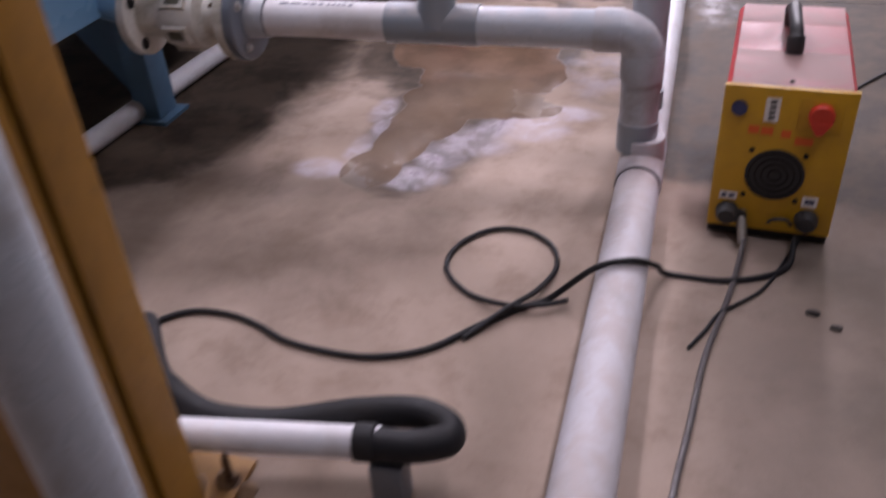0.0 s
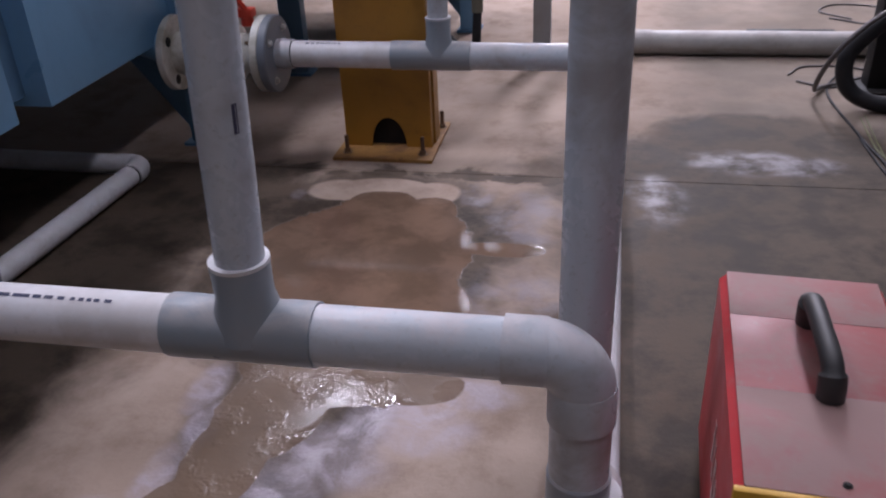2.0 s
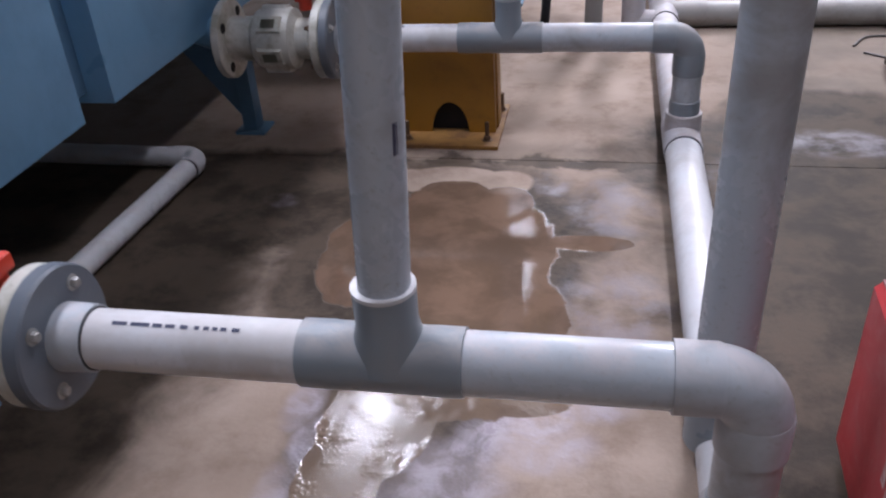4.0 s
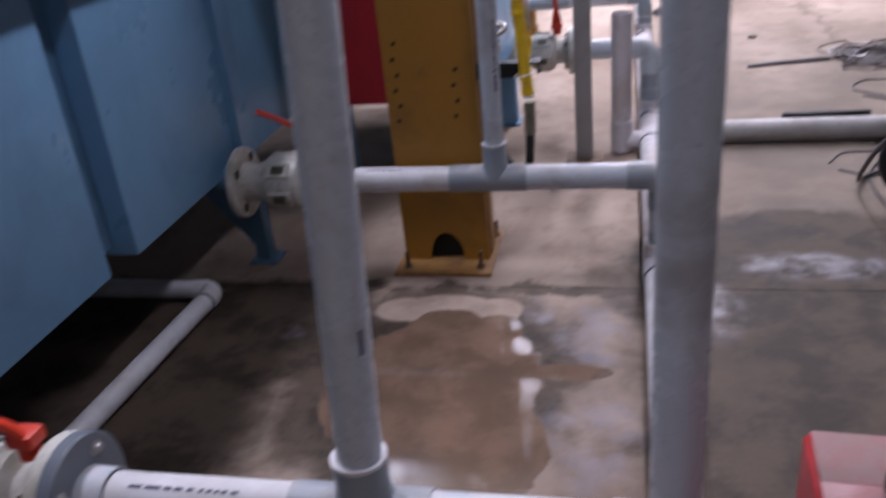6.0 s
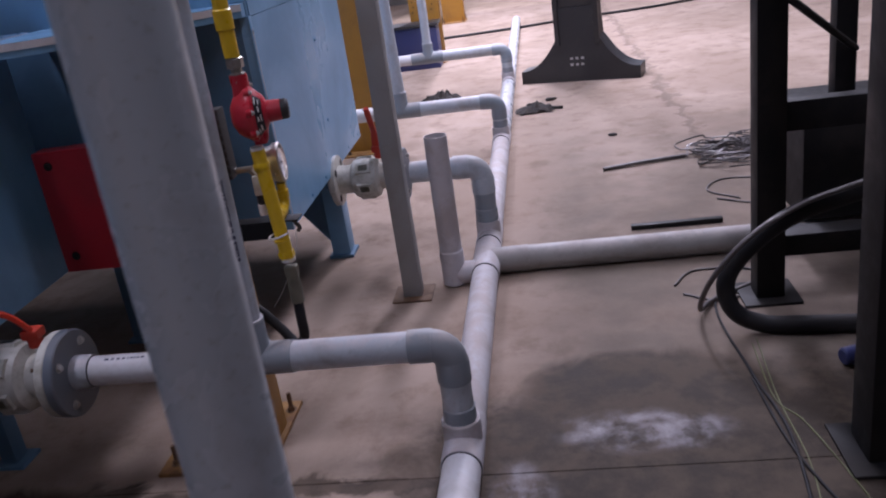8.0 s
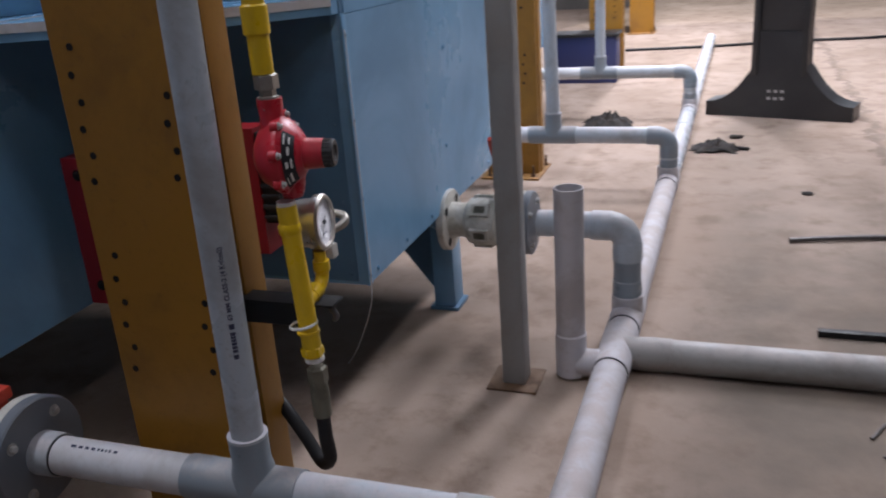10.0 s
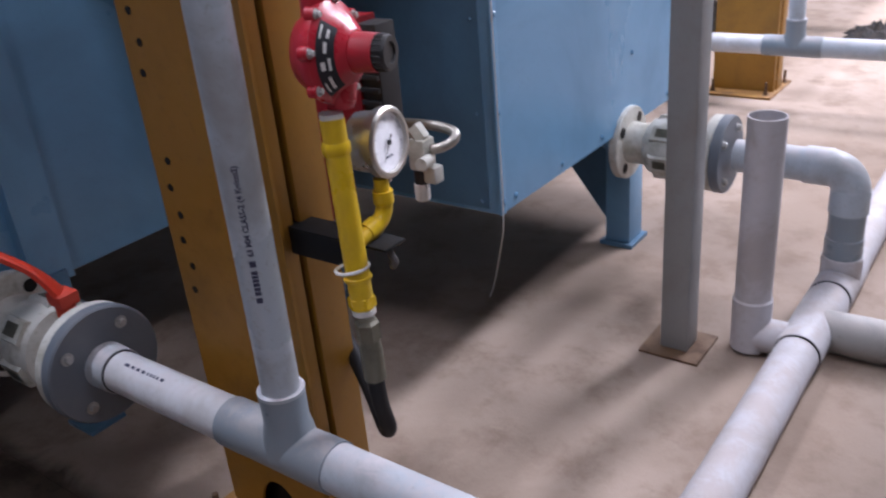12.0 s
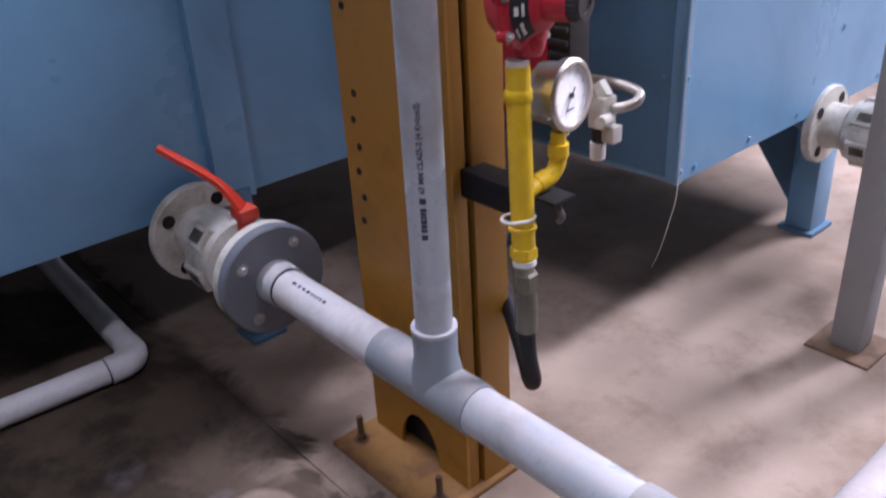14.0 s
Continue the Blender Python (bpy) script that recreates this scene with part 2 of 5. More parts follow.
def concrete_floor():
    """Worn warm concrete: mottling, grit, wet patches with a glossy film, a wandering crack."""
    m, nt, bsdf = material("worn_concrete")
    vec = coords(nt, False)
    broad = noise_tex(nt, vec, 0.9, 6, 0.62, 0.5)
    mid = noise_tex(nt, vec, 5.0, 8, 0.68, 0.1)
    grit = noise_tex(nt, vec, 90.0, 4, 0.7)
    blotch = noise_tex(nt, vec, 2.4, 7, 0.62, 0.15)
    dry = mix(nt, ramp(nt, broad, 0.35, 0.66), (0.285, 0.216, 0.170), (0.385, 0.300, 0.245))
    dry = mix(nt, ramp(nt, mid, 0.46, 0.70, 0.0, 0.7), dry, (0.21, 0.152, 0.115))
    dry = mix(nt, ramp(nt, blotch, 0.56, 0.70, 0.0, 0.5), dry, (0.17, 0.122, 0.092))
    dry = mix(nt, ramp(nt, grit, 0.56, 0.8, 0.0, 0.3), dry, (0.16, 0.12, 0.10))
    dry = mix(nt, ramp(nt, grit, 0.2, 0.36, 0.3, 0.0), dry, (0.50, 0.41, 0.35))
    sep = nt.nodes.new("ShaderNodeSeparateXYZ")
    nt.links.new(vec, sep.inputs[0])
    # darker grey-brown on the walkway side of the floor pipe, fading with distance
    walkway_tone = math_node(nt, "MULTIPLY", ramp(nt, math_node(nt, "ADD", sep.outputs[0], math_node(nt, "MULTIPLY", broad, 0.3)), 0.12, 0.55), ramp(nt, sep.outputs[1], 5.2, 8.5, 1.0, 0.15))
    dry = mix(nt, math_node(nt, "MULTIPLY", walkway_tone, ramp(nt, blotch, 0.3, 0.65, 0.5, 0.9)), dry, (0.14, 0.118, 0.097))
    warp = math_node(nt, "MULTIPLY", math_node(nt, "SUBTRACT", noise_tex(nt, vec, 4.5, 5, 0.6, 0.8), 0.5), 0.55)
    warp2 = math_node(nt, "MULTIPLY", math_node(nt, "SUBTRACT", noise_tex(nt, vec, 14.0, 3, 0.6), 0.5), 0.16)
    px, py = sep.outputs[0], sep.outputs[1]

    def spot(cx, cy, rx, ry):
        dx = math_node(nt, "DIVIDE", math_node(nt, "SUBTRACT", px, cx), rx)
        dy = math_node(nt, "DIVIDE", math_node(nt, "SUBTRACT", py, cy), ry)
        d = math_node(nt, "SQRT", math_node(nt, "ADD", math_node(nt, "MULTIPLY", dx, dx), math_node(nt, "MULTIPLY", dy, dy)))
        return d

    def joined(spots, rough_edge):
        out = None
        for s in spots:
            d = spot(*s)
            out = d if out is None else math_node(nt, "MINIMUM", out, d)
        return math_node(nt, "ADD", math_node(nt, "ADD", out, math_node(nt, "MULTIPLY", warp, rough_edge * 2.2)), warp2)

    # standing water, its pale scum rim with painted sheen, damp and dirty ground with painted tank shade, a dry tongue
    # left between
    pool = joined([(-0.70, 3.10, 0.30, 0.32), (-0.86, 3.05, 0.16, 0.26), (-0.72, 3.38, 0.11, 0.09), (-0.57, 3.34, 0.09, 0.10), (-0.33, 3.13, 0.13, 0.04), (-0.60, 2.78, 0.26, 0.24), (-0.62, 2.57, 0.24, 0.14), (-0.45, 2.53, 0.12, 0.07), (-0.72, 2.42, 0.12, 0.17), (-0.755, 2.26, 0.085, 0.16), (-0.79, 2.10, 0.085, 0.11)], 0.42)
    rim = joined([(-0.31, 2.51, 0.10, 0.06), (-0.42, 2.40, 0.14, 0.09), (-0.54, 2.30, 0.12, 0.10), (-0.62, 2.20, 0.08, 0.10), (-0.66, 2.06, 0.09, 0.07), (-0.88, 2.46, 0.045, 0.09), (-0.84, 2.34, 0.04, 0.09), (-0.87, 2.20, 0.04, 0.09), (-0.94, 2.07, 0.08, 0.06)], 0.6)
    # patches where the wet film mirrors the bright far end, painted as colour
    sheen = joined([(-0.26, 2.85, 0.15, 0.24), (-0.27, 3.32, 0.14, 0.20), (-0.44, 3.46, 0.07, 0.10), (0.45, 3.78, 0.26, 0.11), (0.10, 3.48, 0.10, 0.20), (-0.98, 3.42, 0.06, 0.05), (-1.23, 3.30, 0.06, 0.05)], 0.9)
    # damp round the pool; the spots at x < -1.4 also paint the tank's shadow
    damp_shade_w = joined([(-0.74, 3.10, 0.50, 0.60), (-1.75, 2.95, 0.72, 0.90), (-1.55, 2.30, 0.40, 0.55), (-1.45, 3.35, 0.60, 0.45), (-0.68, 2.45, 0.22, 0.50)], 0.5)
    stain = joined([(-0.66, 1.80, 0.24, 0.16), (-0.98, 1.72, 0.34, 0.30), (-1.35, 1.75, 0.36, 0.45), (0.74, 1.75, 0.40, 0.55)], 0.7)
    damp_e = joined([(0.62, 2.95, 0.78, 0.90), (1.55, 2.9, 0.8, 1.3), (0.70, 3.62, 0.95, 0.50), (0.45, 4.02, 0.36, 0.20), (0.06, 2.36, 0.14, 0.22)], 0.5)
    band = math_node(nt, "ADD", math_node(nt, "ABSOLUTE", math_node(nt, "SUBTRACT", py, 3.595)), math_node(nt, "MULTIPLY", warp, 0.5))
    seam_m = math_node(nt, "MULTIPLY", ramp(nt, band, 0.012, 0.05, 0.95, 0.0), ramp(nt, px, -0.05, 0.9, 1.0, 0.25))
    tongue_m = ramp(nt, joined([(-0.88, 3.46, 0.11, 0.08), (-0.74, 3.50, 0.15, 0.06), (-0.58, 3.46, 0.09, 0.085)], 0.28), 0.84, 1.04, 1.0, 0.0)
    pool_m, rim_sheen_m = ramp(nt, pool, 0.94, 1.0, 1.0, 0.0), ramp(nt, rim, 0.55, 1.2, 1.0, 0.0)
    upto_joint = ramp(nt, math_node(nt, "ADD", py, math_node(nt, "MULTIPLY", warp, 0.25)), 3.60, 3.68, 1.0, 0.12)
    damp_shade_w = math_node(nt, "MULTIPLY", ramp(nt, damp_shade_w, 0.74, 1.10, 1.0, 0.0), upto_joint)
    damp_shade_m = math_node(nt, "MAXIMUM", math_node(nt, "MAXIMUM", damp_shade_w, ramp(nt, damp_e, 0.82, 1.22, 1.0, 0.0)), seam_m)
    damp_shade_m = math_node(nt, "MAXIMUM", damp_shade_m, math_node(nt, "MULTIPLY", ramp(nt, stain, 0.45, 1.35, 0.6, 0.0), ramp(nt, mid, 0.3, 0.62, 0.5, 1.0)))
    damp_shade_m = math_node(nt, "MULTIPLY", damp_shade_m, math_node(nt, "SUBTRACT", 1.0, tongue_m))
    sheen_m = math_node(nt, "MULTIPLY", ramp(nt, sheen, 0.55, 1.1, 1.0, 0.0), ramp(nt, noise_tex(nt, vec, 9.0, 7, 0.65, 0.1), 0.36, 0.66))
    arm = ramp(nt, spot(-0.62, 2.30, 0.42, 0.46), 0.75, 1.1, 1.0, 0.0)
    pale = ramp(nt, noise_tex(nt, vec, 11.0, 5, 0.65, 0.5), 0.38, 0.62, 0.4, 1.0)
    # near-black colour for wet ground and for the shade beside the tank
    col = mix(nt, math_node(nt, "MULTIPLY", damp_shade_m, ramp(nt, mid, 0.3, 0.66, 0.97, 0.82)), dry, mix(nt, ramp(nt, mid, 0.4, 0.62), (0.032, 0.024, 0.017), (0.068, 0.051, 0.036)))
    # lilac for the rim: pale scum plus reflected light put into the colour
    col = mix(nt, math_node(nt, "MULTIPLY", math_node(nt, "MULTIPLY", rim_sheen_m, pale), 0.62), col, (0.37, 0.32, 0.37))
    # lilac reflection of the far brightness, mixed into the base colour
    col = mix(nt, math_node(nt, "MULTIPLY", sheen_m, 0.48), col, (0.215, 0.19, 0.225))
    silt = mix(nt, ramp(nt, noise_tex(nt, vec, 6.5, 6, 0.6, 0.3), 0.38, 0.62), (0.20, 0.128, 0.088), (0.135, 0.088, 0.060))
    silt = mix(nt, math_node(nt, "MULTIPLY", arm, 0.8), silt, mix(nt, ramp(nt, blotch, 0.4, 0.6), (0.155, 0.110, 0.076), (0.105, 0.075, 0.053)))
    col = mix(nt, math_node(nt, "MULTIPLY", pool_m, 0.9), col, silt)
    film_m = math_node(nt, "MAXIMUM", math_node(nt, "MULTIPLY", rim_sheen_m, pale), math_node(nt, "MULTIPLY", sheen_m, 0.6))
    ripple = math_node(nt, "MULTIPLY", noise_tex(nt, vec, 30.0, 3, 0.5, 1.4), math_node(nt, "MULTIPLY", arm, ramp(nt, noise_tex(nt, vec, 9.0, 4, 0.6), 0.46, 0.64, 0.08, 1.0)))
    # crack
    cx = math_node(nt, "ADD", math_node(nt, "SUBTRACT", px, 1.12), math_node(nt, "MULTIPLY", math_node(nt, "SUBTRACT", mid, 0.5), 0.5))
    crack = math_node(nt, "MULTIPLY", ramp(nt, math_node(nt, "ABSOLUTE", cx), 0.012, 0.05, 1.0, 0.0), ramp(nt, py, 6.3, 6.9))
    col = mix(nt, math_node(nt, "MULTIPLY", crack, 0.6), col, (0.14, 0.11, 0.09))
    nt.links.new(col, bsdf.inputs["Base Color"])
    r = ramp(nt, mid, 0.3, 0.7, 0.80, 0.95)
    wet_r = math_node(nt, "SUBTRACT", r, math_node(nt, "MULTIPLY", damp_shade_m, 0.22))
    wet_r = math_node(nt, "SUBTRACT", wet_r, math_node(nt, "MULTIPLY", film_m, 0.40))
    wet_r = math_node(nt, "SUBTRACT", wet_r, math_node(nt, "MULTIPLY", pool_m, math_node(nt, "SUBTRACT", 0.68, math_node(nt, "MULTIPLY", arm, 0.22))), True)
    nt.links.new(math_node(nt, "MAXIMUM", wet_r, 0.05), bsdf.inputs["Roughness"])
    gloss = math_node(nt, "ADD", math_node(nt, "ADD", 0.10, math_node(nt, "MULTIPLY", pool_m, math_node(nt, "SUBTRACT", 0.4, math_node(nt, "MULTIPLY", arm, 0.35)))), math_node(nt, "MULTIPLY", film_m, 0.3))
    nt.links.new(gloss, bsdf.inputs["Specular IOR Level"])
    h = math_node(nt, "ADD", math_node(nt, "MULTIPLY", grit, 0.3), math_node(nt, "MULTIPLY", mid, 1.0))
    h = math_node(nt, "MULTIPLY", h, math_node(nt, "SUBTRACT", 1.0, math_node(nt, "MULTIPLY", pool_m, 0.93)))
    h = math_node(nt, "ADD", h, math_node(nt, "MULTIPLY", pool_m, 0.60))
    h = math_node(nt, "SUBTRACT", h, math_node(nt, "MULTIPLY", crack, 0.6))
    h = math_node(nt, "ADD", h, math_node(nt, "MULTIPLY", ripple, 0.62))
    bump(nt, bsdf, h, 0.5, 0.006)
    return m


CONCRETE = concrete_floor()


# ---- mesh helpers ----
ORIGIN = {}


def thing(name, at, label, category, group="", kind=""):
    ob = new(name)
    ob.location, ob.empty_display_size = at, 0.05
    ORIGIN[ob.name] = Vector(at)
    return tagged(ob, label, category, group, kind)


def mesh_of(bm, name, mat, origin=Vector((0, 0, 0)), smooth=True):
    bmesh.ops.recalc_face_normals(bm, faces=bm.faces[:])
    me = bpy.data.meshes.new(name)
    for v in bm.verts:
        v.co -= origin
    bm.to_mesh(me)
    bm.free()
    me.materials.append(mat)
    if smooth:
        me.shade_smooth()
        me.set_sharp_from_angle(angle=radians(32))
    return me


def part(name, bm, mat, parent, label=""):
    origin = ORIGIN[parent.name]
    ob = new(name, mesh_of(bm, name, mat, origin))
    ob.parent = parent
    ORIGIN[ob.name] = origin
    return tagged(ob, label)


def solid(name, bm, mat, label="", category="", group="", kind="", at=(0, 0, 0)):
    ob = new(name, mesh_of(bm, name, mat, Vector(at)))
    ob.location = at
    ORIGIN[ob.name] = Vector(at)
    return tagged(ob, label, category, group, kind)


def box(bm, lo, hi, bevel=0.0, turn=None):
    """A box between two corners; turn: a matrix about its middle."""
    lo, hi = Vector(lo), Vector(hi)
    got = bmesh.ops.create_cube(bm, size=1.0)["verts"]
    mid, size = (lo + hi) / 2, hi - lo
    for v in got:
        v.co = Vector((v.co.x * size.x, v.co.y * size.y, v.co.z * size.z))
    if bevel:
        edges = {e for v in got for e in v.link_edges}
        out = bmesh.ops.bevel(bm, geom=list(edges), offset=bevel, segments=2, affect="EDGES", profile=0.6)
        got = list({v for v in out["verts"]} | {v for v in got if v.is_valid})
        seen, stack = set(got), list(got)
        while stack:
            v = stack.pop()
            for e in v.link_edges:
                w = e.other_vert(v)
                if w not in seen:
                    seen.add(w)
                    stack.append(w)
        got = list(seen)
    for v in got:
        v.co = (turn @ v.co if turn else v.co) + mid
    return bm


def frame_of(d):
    d = Vector(d).normalized()
    up = Vector((0, 0, 1)) if abs(d.z) < 0.95 else Vector((1, 0, 0))
    s = d.cross(up).normalized()
    return d, s, s.cross(d).normalized()


def lathe(bm, p0, d, profile, segs=32, closed=True):
    """Turns (along, radius) pairs about the axis from p0 in direction d."""
    d, s, u = frame_of(d)
    p0 = Vector(p0)
    rings = []
    for a, r in profile:
        rings.append([bm.verts.new(p0 + d * a + (s * math.cos(2 * math.pi * i / segs) + u * math.sin(2 * math.pi * i / segs)) * max(r, 1e-5)) for i in range(segs)])
    for r0, r1 in zip(rings, rings[1:]):
        for i in range(segs):
            bm.faces.new((r0[i], r0[(i + 1) % segs], r1[(i + 1) % segs], r1[i]))
    if closed:
        bm.faces.new(rings[0][::-1])
        bm.faces.new(rings[-1])
    return bm


def rod(bm, p0, p1, r, segs=32, chamfer=0.0):
    p0, p1 = Vector(p0), Vector(p1)
    n = (p1 - p0).length
    prof = [(0, r), (n, r)] if not chamfer else [(0, r - chamfer), (chamfer, r), (n - chamfer, r), (n, r - chamfer)]
    return lathe(bm, p0, p1 - p0, prof, segs)


def hollow(bm, p0, p1, r, wall=0.004, segs=32):
    p0, p1 = Vector(p0), Vector(p1)
    n = (p1 - p0).length
    return lathe(bm, p0, p1 - p0, [(0.3 * n, r - wall), (0, r - wall), (0, r), (n, r)], segs)


def smooth_path(points, per=10):
    """A rounded line through the points."""
    pts = [Vector(p) for p in points]
    pts = [2 * pts[0] - pts[1]] + pts + [2 * pts[-1] - pts[-2]]
    out = []
    for a, b, c, d in zip(pts, pts[1:], pts[2:], pts[3:]):
        for k in range(per):
            t = k / per
            out.append(0.5 * (2 * b + (c - a) * t + (2 * a - 5 * b + 4 * c - d) * t * t + (3 * b - a - 3 * c + d) * t ** 3))
    return out + [pts[-2]]


def sweep(bm, path, r, segs=10, caps=True):
    """A round cord of radius r (a number, or one for each point) along the points."""
    rings, side = [], None
    n = len(path)
    for i, p in enumerate(path):
        t = (path[min(i + 1, n - 1)] - path[max(i - 1, 0)]).normalized()
        if side is None:
            side = frame_of(t)[1]
        side = (side - t * side.dot(t)).normalized()
        up = t.cross(side)
        rr = r[i] if isinstance(r, (list, tuple)) else r
        rings.append([bm.verts.new(p + (side * math.cos(2 * math.pi * k / segs) + up * math.sin(2 * math.pi * k / segs)) * rr) for k in range(segs)])
    for a, b in zip(rings, rings[1:]):
        for k in range(segs):
            bm.faces.new((a[k], a[(k + 1) % segs], b[(k + 1) % segs], b[k]))
    if caps:
        bm.faces.new(rings[0][::-1])
        bm.faces.new(rings[-1])
    return bm


def bend(corner, a, b, radius, steps=14):
    """Points of a quarter turn: it comes along direction a to the corner and leaves along b."""
    corner, a, b = Vector(corner), Vector(a).normalized(), Vector(b).normalized()
    start, centre = corner - a * radius, corner - a * radius + b * radius
    return [centre - b * radius * math.cos(math.pi / 2 * k / steps) + a * radius * math.sin(math.pi / 2 * k / steps) for k in range(steps + 1)]


def elbow(bm, corner, a, b, r, socket=0.05, radius=None):
    """A moulded elbow with a thicker socket and lip at each end."""
    radius = radius or r * 1.25
    path = bend(corner, a, b, radius)
    a, b = Vector(a).normalized(), Vector(b).normalized()
    sweep(bm, path, r * 1.0, 32)
    lathe(bm, path[0] + a * 0.012, -a, [(0, r * 1.0), (0.006, r * 1.04), (socket, r * 1.04), (socket, r * 0.9)], 32)
    lathe(bm, path[-1] - b * 0.012, b, [(0, r * 1.0), (0.006, r * 1.04), (socket, r * 1.04), (socket, r * 0.9)], 32)
    return bm


def prism(bm, outline, lo, hi, axis):
    """A flat outline of (u, v) pairs pushed along an axis from lo to hi. x: (y, z); y: (x, z); z: (x, y)."""
    def at(u, v, w):
        return {"x": (w, u, v), "y": (u, w, v), "z": (u, v, w)}[axis]
    a = [bm.verts.new(at(u, v, lo)) for u, v in outline]
    b = [bm.verts.new(at(u, v, hi)) for u, v in outline]
    bm.faces.new(a)
    bm.faces.new(b[::-1])
    for i in range(len(a)):
        j = (i + 1) % len(a)
        bm.faces.new((a[i], b[i], b[j], a[j]))
    return bm


def B():
    return bmesh.new()


def bolt(bm, p, d, r=0.008, h=0.008, washer=True):
    d = Vector(d).normalized()
    if washer:
        lathe(bm, p, d, [(0, r * 1.5), (0.0015, r * 1.5)], 12)
    lathe(bm, Vector(p) + d * 0.001, d, [(0, r), (h * 0.8, r), (h, r * 0.8)], 6)
    return bm


def lettering(name, words, size, parent, place, mat, radius=None):
    """Flat letters; place: matrix whose x runs along the words and z points off the surface; radius: the letters' height bends round a pipe of that size."""
    cu = bpy.data.curves.new(name, "FONT")
    cu.body, cu.size, cu.resolution_u, cu.align_y = words, size, 2, "CENTER"
    cu.offset = size * 0.03
    tmp = bpy.data.objects.new(name, cu)
    me = bpy.data.meshes.new_from_object(tmp)
    bpy.data.objects.remove(tmp)
    origin = ORIGIN[parent.name]
    for v in me.vertices:
        co = v.co.copy()
        if radius:
            a = co.y / radius
            co = Vector((co.x, radius * math.sin(a), radius * math.cos(a) - radius))
        v.co = place @ co - origin
    me.materials.clear()
    me.materials.append(mat)
    ob = new(name, me)
    ob.parent = parent
    ORIGIN[ob.name] = origin
    return ob


def bars(bm, place, spans, height, radius=None):
    """Printed bars that stand for writing: (start, end) pairs along the line."""
    for s0, s1 in spans:
        rows = []
        for k in range(5):
            y = (k / 4 - 0.5) * height
            a = y / radius if radius else 0
            off = (radius * math.sin(a), radius * math.cos(a) - radius) if radius else (y, 0)
            rows.append([bm.verts.new(place @ Vector((s, off[0], off[1]))) for s in (s0, s1)])
        for r0, r1 in zip(rows, rows[1:]):
            bm.faces.new((r0[0], r0[1], r1[1], r1[0]))
    return bm


# ---- the hall ----
X0, X1, Y0, Y1, H = -5.0, 6.0, -3.0, 18.0, 4.6
JOINT = 3.615


def floor_sheet():
    bm = B()
    def quad(a, b, c, d):
        bm.faces.new([bm.verts.new(p) for p in (a, b, c, d)])
    lo, hi = JOINT - 0.002, JOINT + 0.002
    for y0, y1 in ((Y0 - 0.3, lo), (hi, Y1 + 8)):
        quad((X0 - 0.3, y0, 0), (X1 + 0.3, y0, 0), (X1 + 0.3, y1, 0), (X0 - 0.3, y1, 0))
    quad((X0, lo, -0.005), (X1, lo, -0.005), (X1, hi, -0.005), (X0, hi, -0.005))
    for y in (lo, hi):
        quad((X0, y, 0), (X1, y, 0), (X1, y, -0.005), (X0, y, -0.005))
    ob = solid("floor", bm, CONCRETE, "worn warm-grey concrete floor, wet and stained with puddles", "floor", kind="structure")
    return ob


floor_sheet()
for nm, lo, hi in (("wall_west", (X0 - 0.2, Y0, 0), (X0, Y1, H)), ("wall_east", (X1, Y0, 0), (X1 + 0.2, Y1, H)),
                   ("wall_south", (X0 - 0.2, Y0 - 0.2, 0), (X1 + 0.2, Y0, H))):
    solid(nm, box(B(), lo, hi), WALL_PAINT, "plain grimy painted wall of the hall", "wall", kind="structure")
bm = B()
box(bm, (X0 - 0.2, Y1, 0), (-1.5, Y1 + 0.2, H))
box(bm, (4.0, Y1, 0), (X1 + 0.2, Y1 + 0.2, H))
box(bm, (-1.5, Y1, 3.8), (4.0, Y1 + 0.2, H))
solid("wall_north", bm, WALL_PAINT, "far wall with a wide open doorway", "wall", kind="structure")
solid("ceiling", box(B(), (X0 - 0.2, Y0 - 0.2, H), (X1 + 0.2, Y1 + 0.2, H + 0.15)), CEIL_PAINT, "plain grey sheet ceiling", "ceiling", kind="structure")


# ---- pipework ----
def main_x(y):
    return -0.069 + 0.0022 * (y - 1.0)


MR = 0.053
main = thing("floor_drain_pipe", (main_x(0), 0, 0), "long grey plastic drain pipe lying on the concrete floor", "pipe")
TEE_Y = (2.13, 3.684, 5.26, 6.97, 8.85)
spans, last = [], -2.2
for y in TEE_Y:
    spans.append((last, y - 0.10))
    last = y + 0.10
spans.append((last, 13.0))
for i, (y0, y1) in enumerate(spans):
    mat = PVC_DUSTY if i in (0, 2, 3) else PVC_PALE if i == 1 else PVC
    part("pipe_length", rod(B(), (main_x(y0), y0 - 0.01, MR), (main_x(y1), y1 + 0.01, MR), MR), mat, main, "dusty grey pipe length")
for y in TEE_Y:
    bm = B()
    d = Vector((main_x(y + 0.1) - main_x(y - 0.1), 0.2, 0))
    lathe(bm, (main_x(y - 0.11), y - 0.11, MR + 0.002), d, [(0, MR * 0.95), (0, MR * 1.07), (0.03, MR * 1.08), (0.19, MR * 1.08), (0.22, MR * 1.07), (0.22, MR * 0.95)], 36)
    lathe(bm, (main_x(y), y, MR), (0, 0, 1), [(0, MR * 1.02), (0.085, MR * 1.02), (0.088, MR * 0.98)], 36)
    part("tee_fitting", bm, PVC_DUSTY, main, "dusty moulded tee fitting")
    for yy in (y - 0.112, y + 0.108):
        part("joint_ring", lathe(B(), (main_x(yy), yy, MR + 0.001), d, [(0, MR * 0.9), (0, MR * 1.03), (0.004, MR * 1.03), (0.004, MR * 0.9)], 36), BLACK_INK, main, "dark joint line")
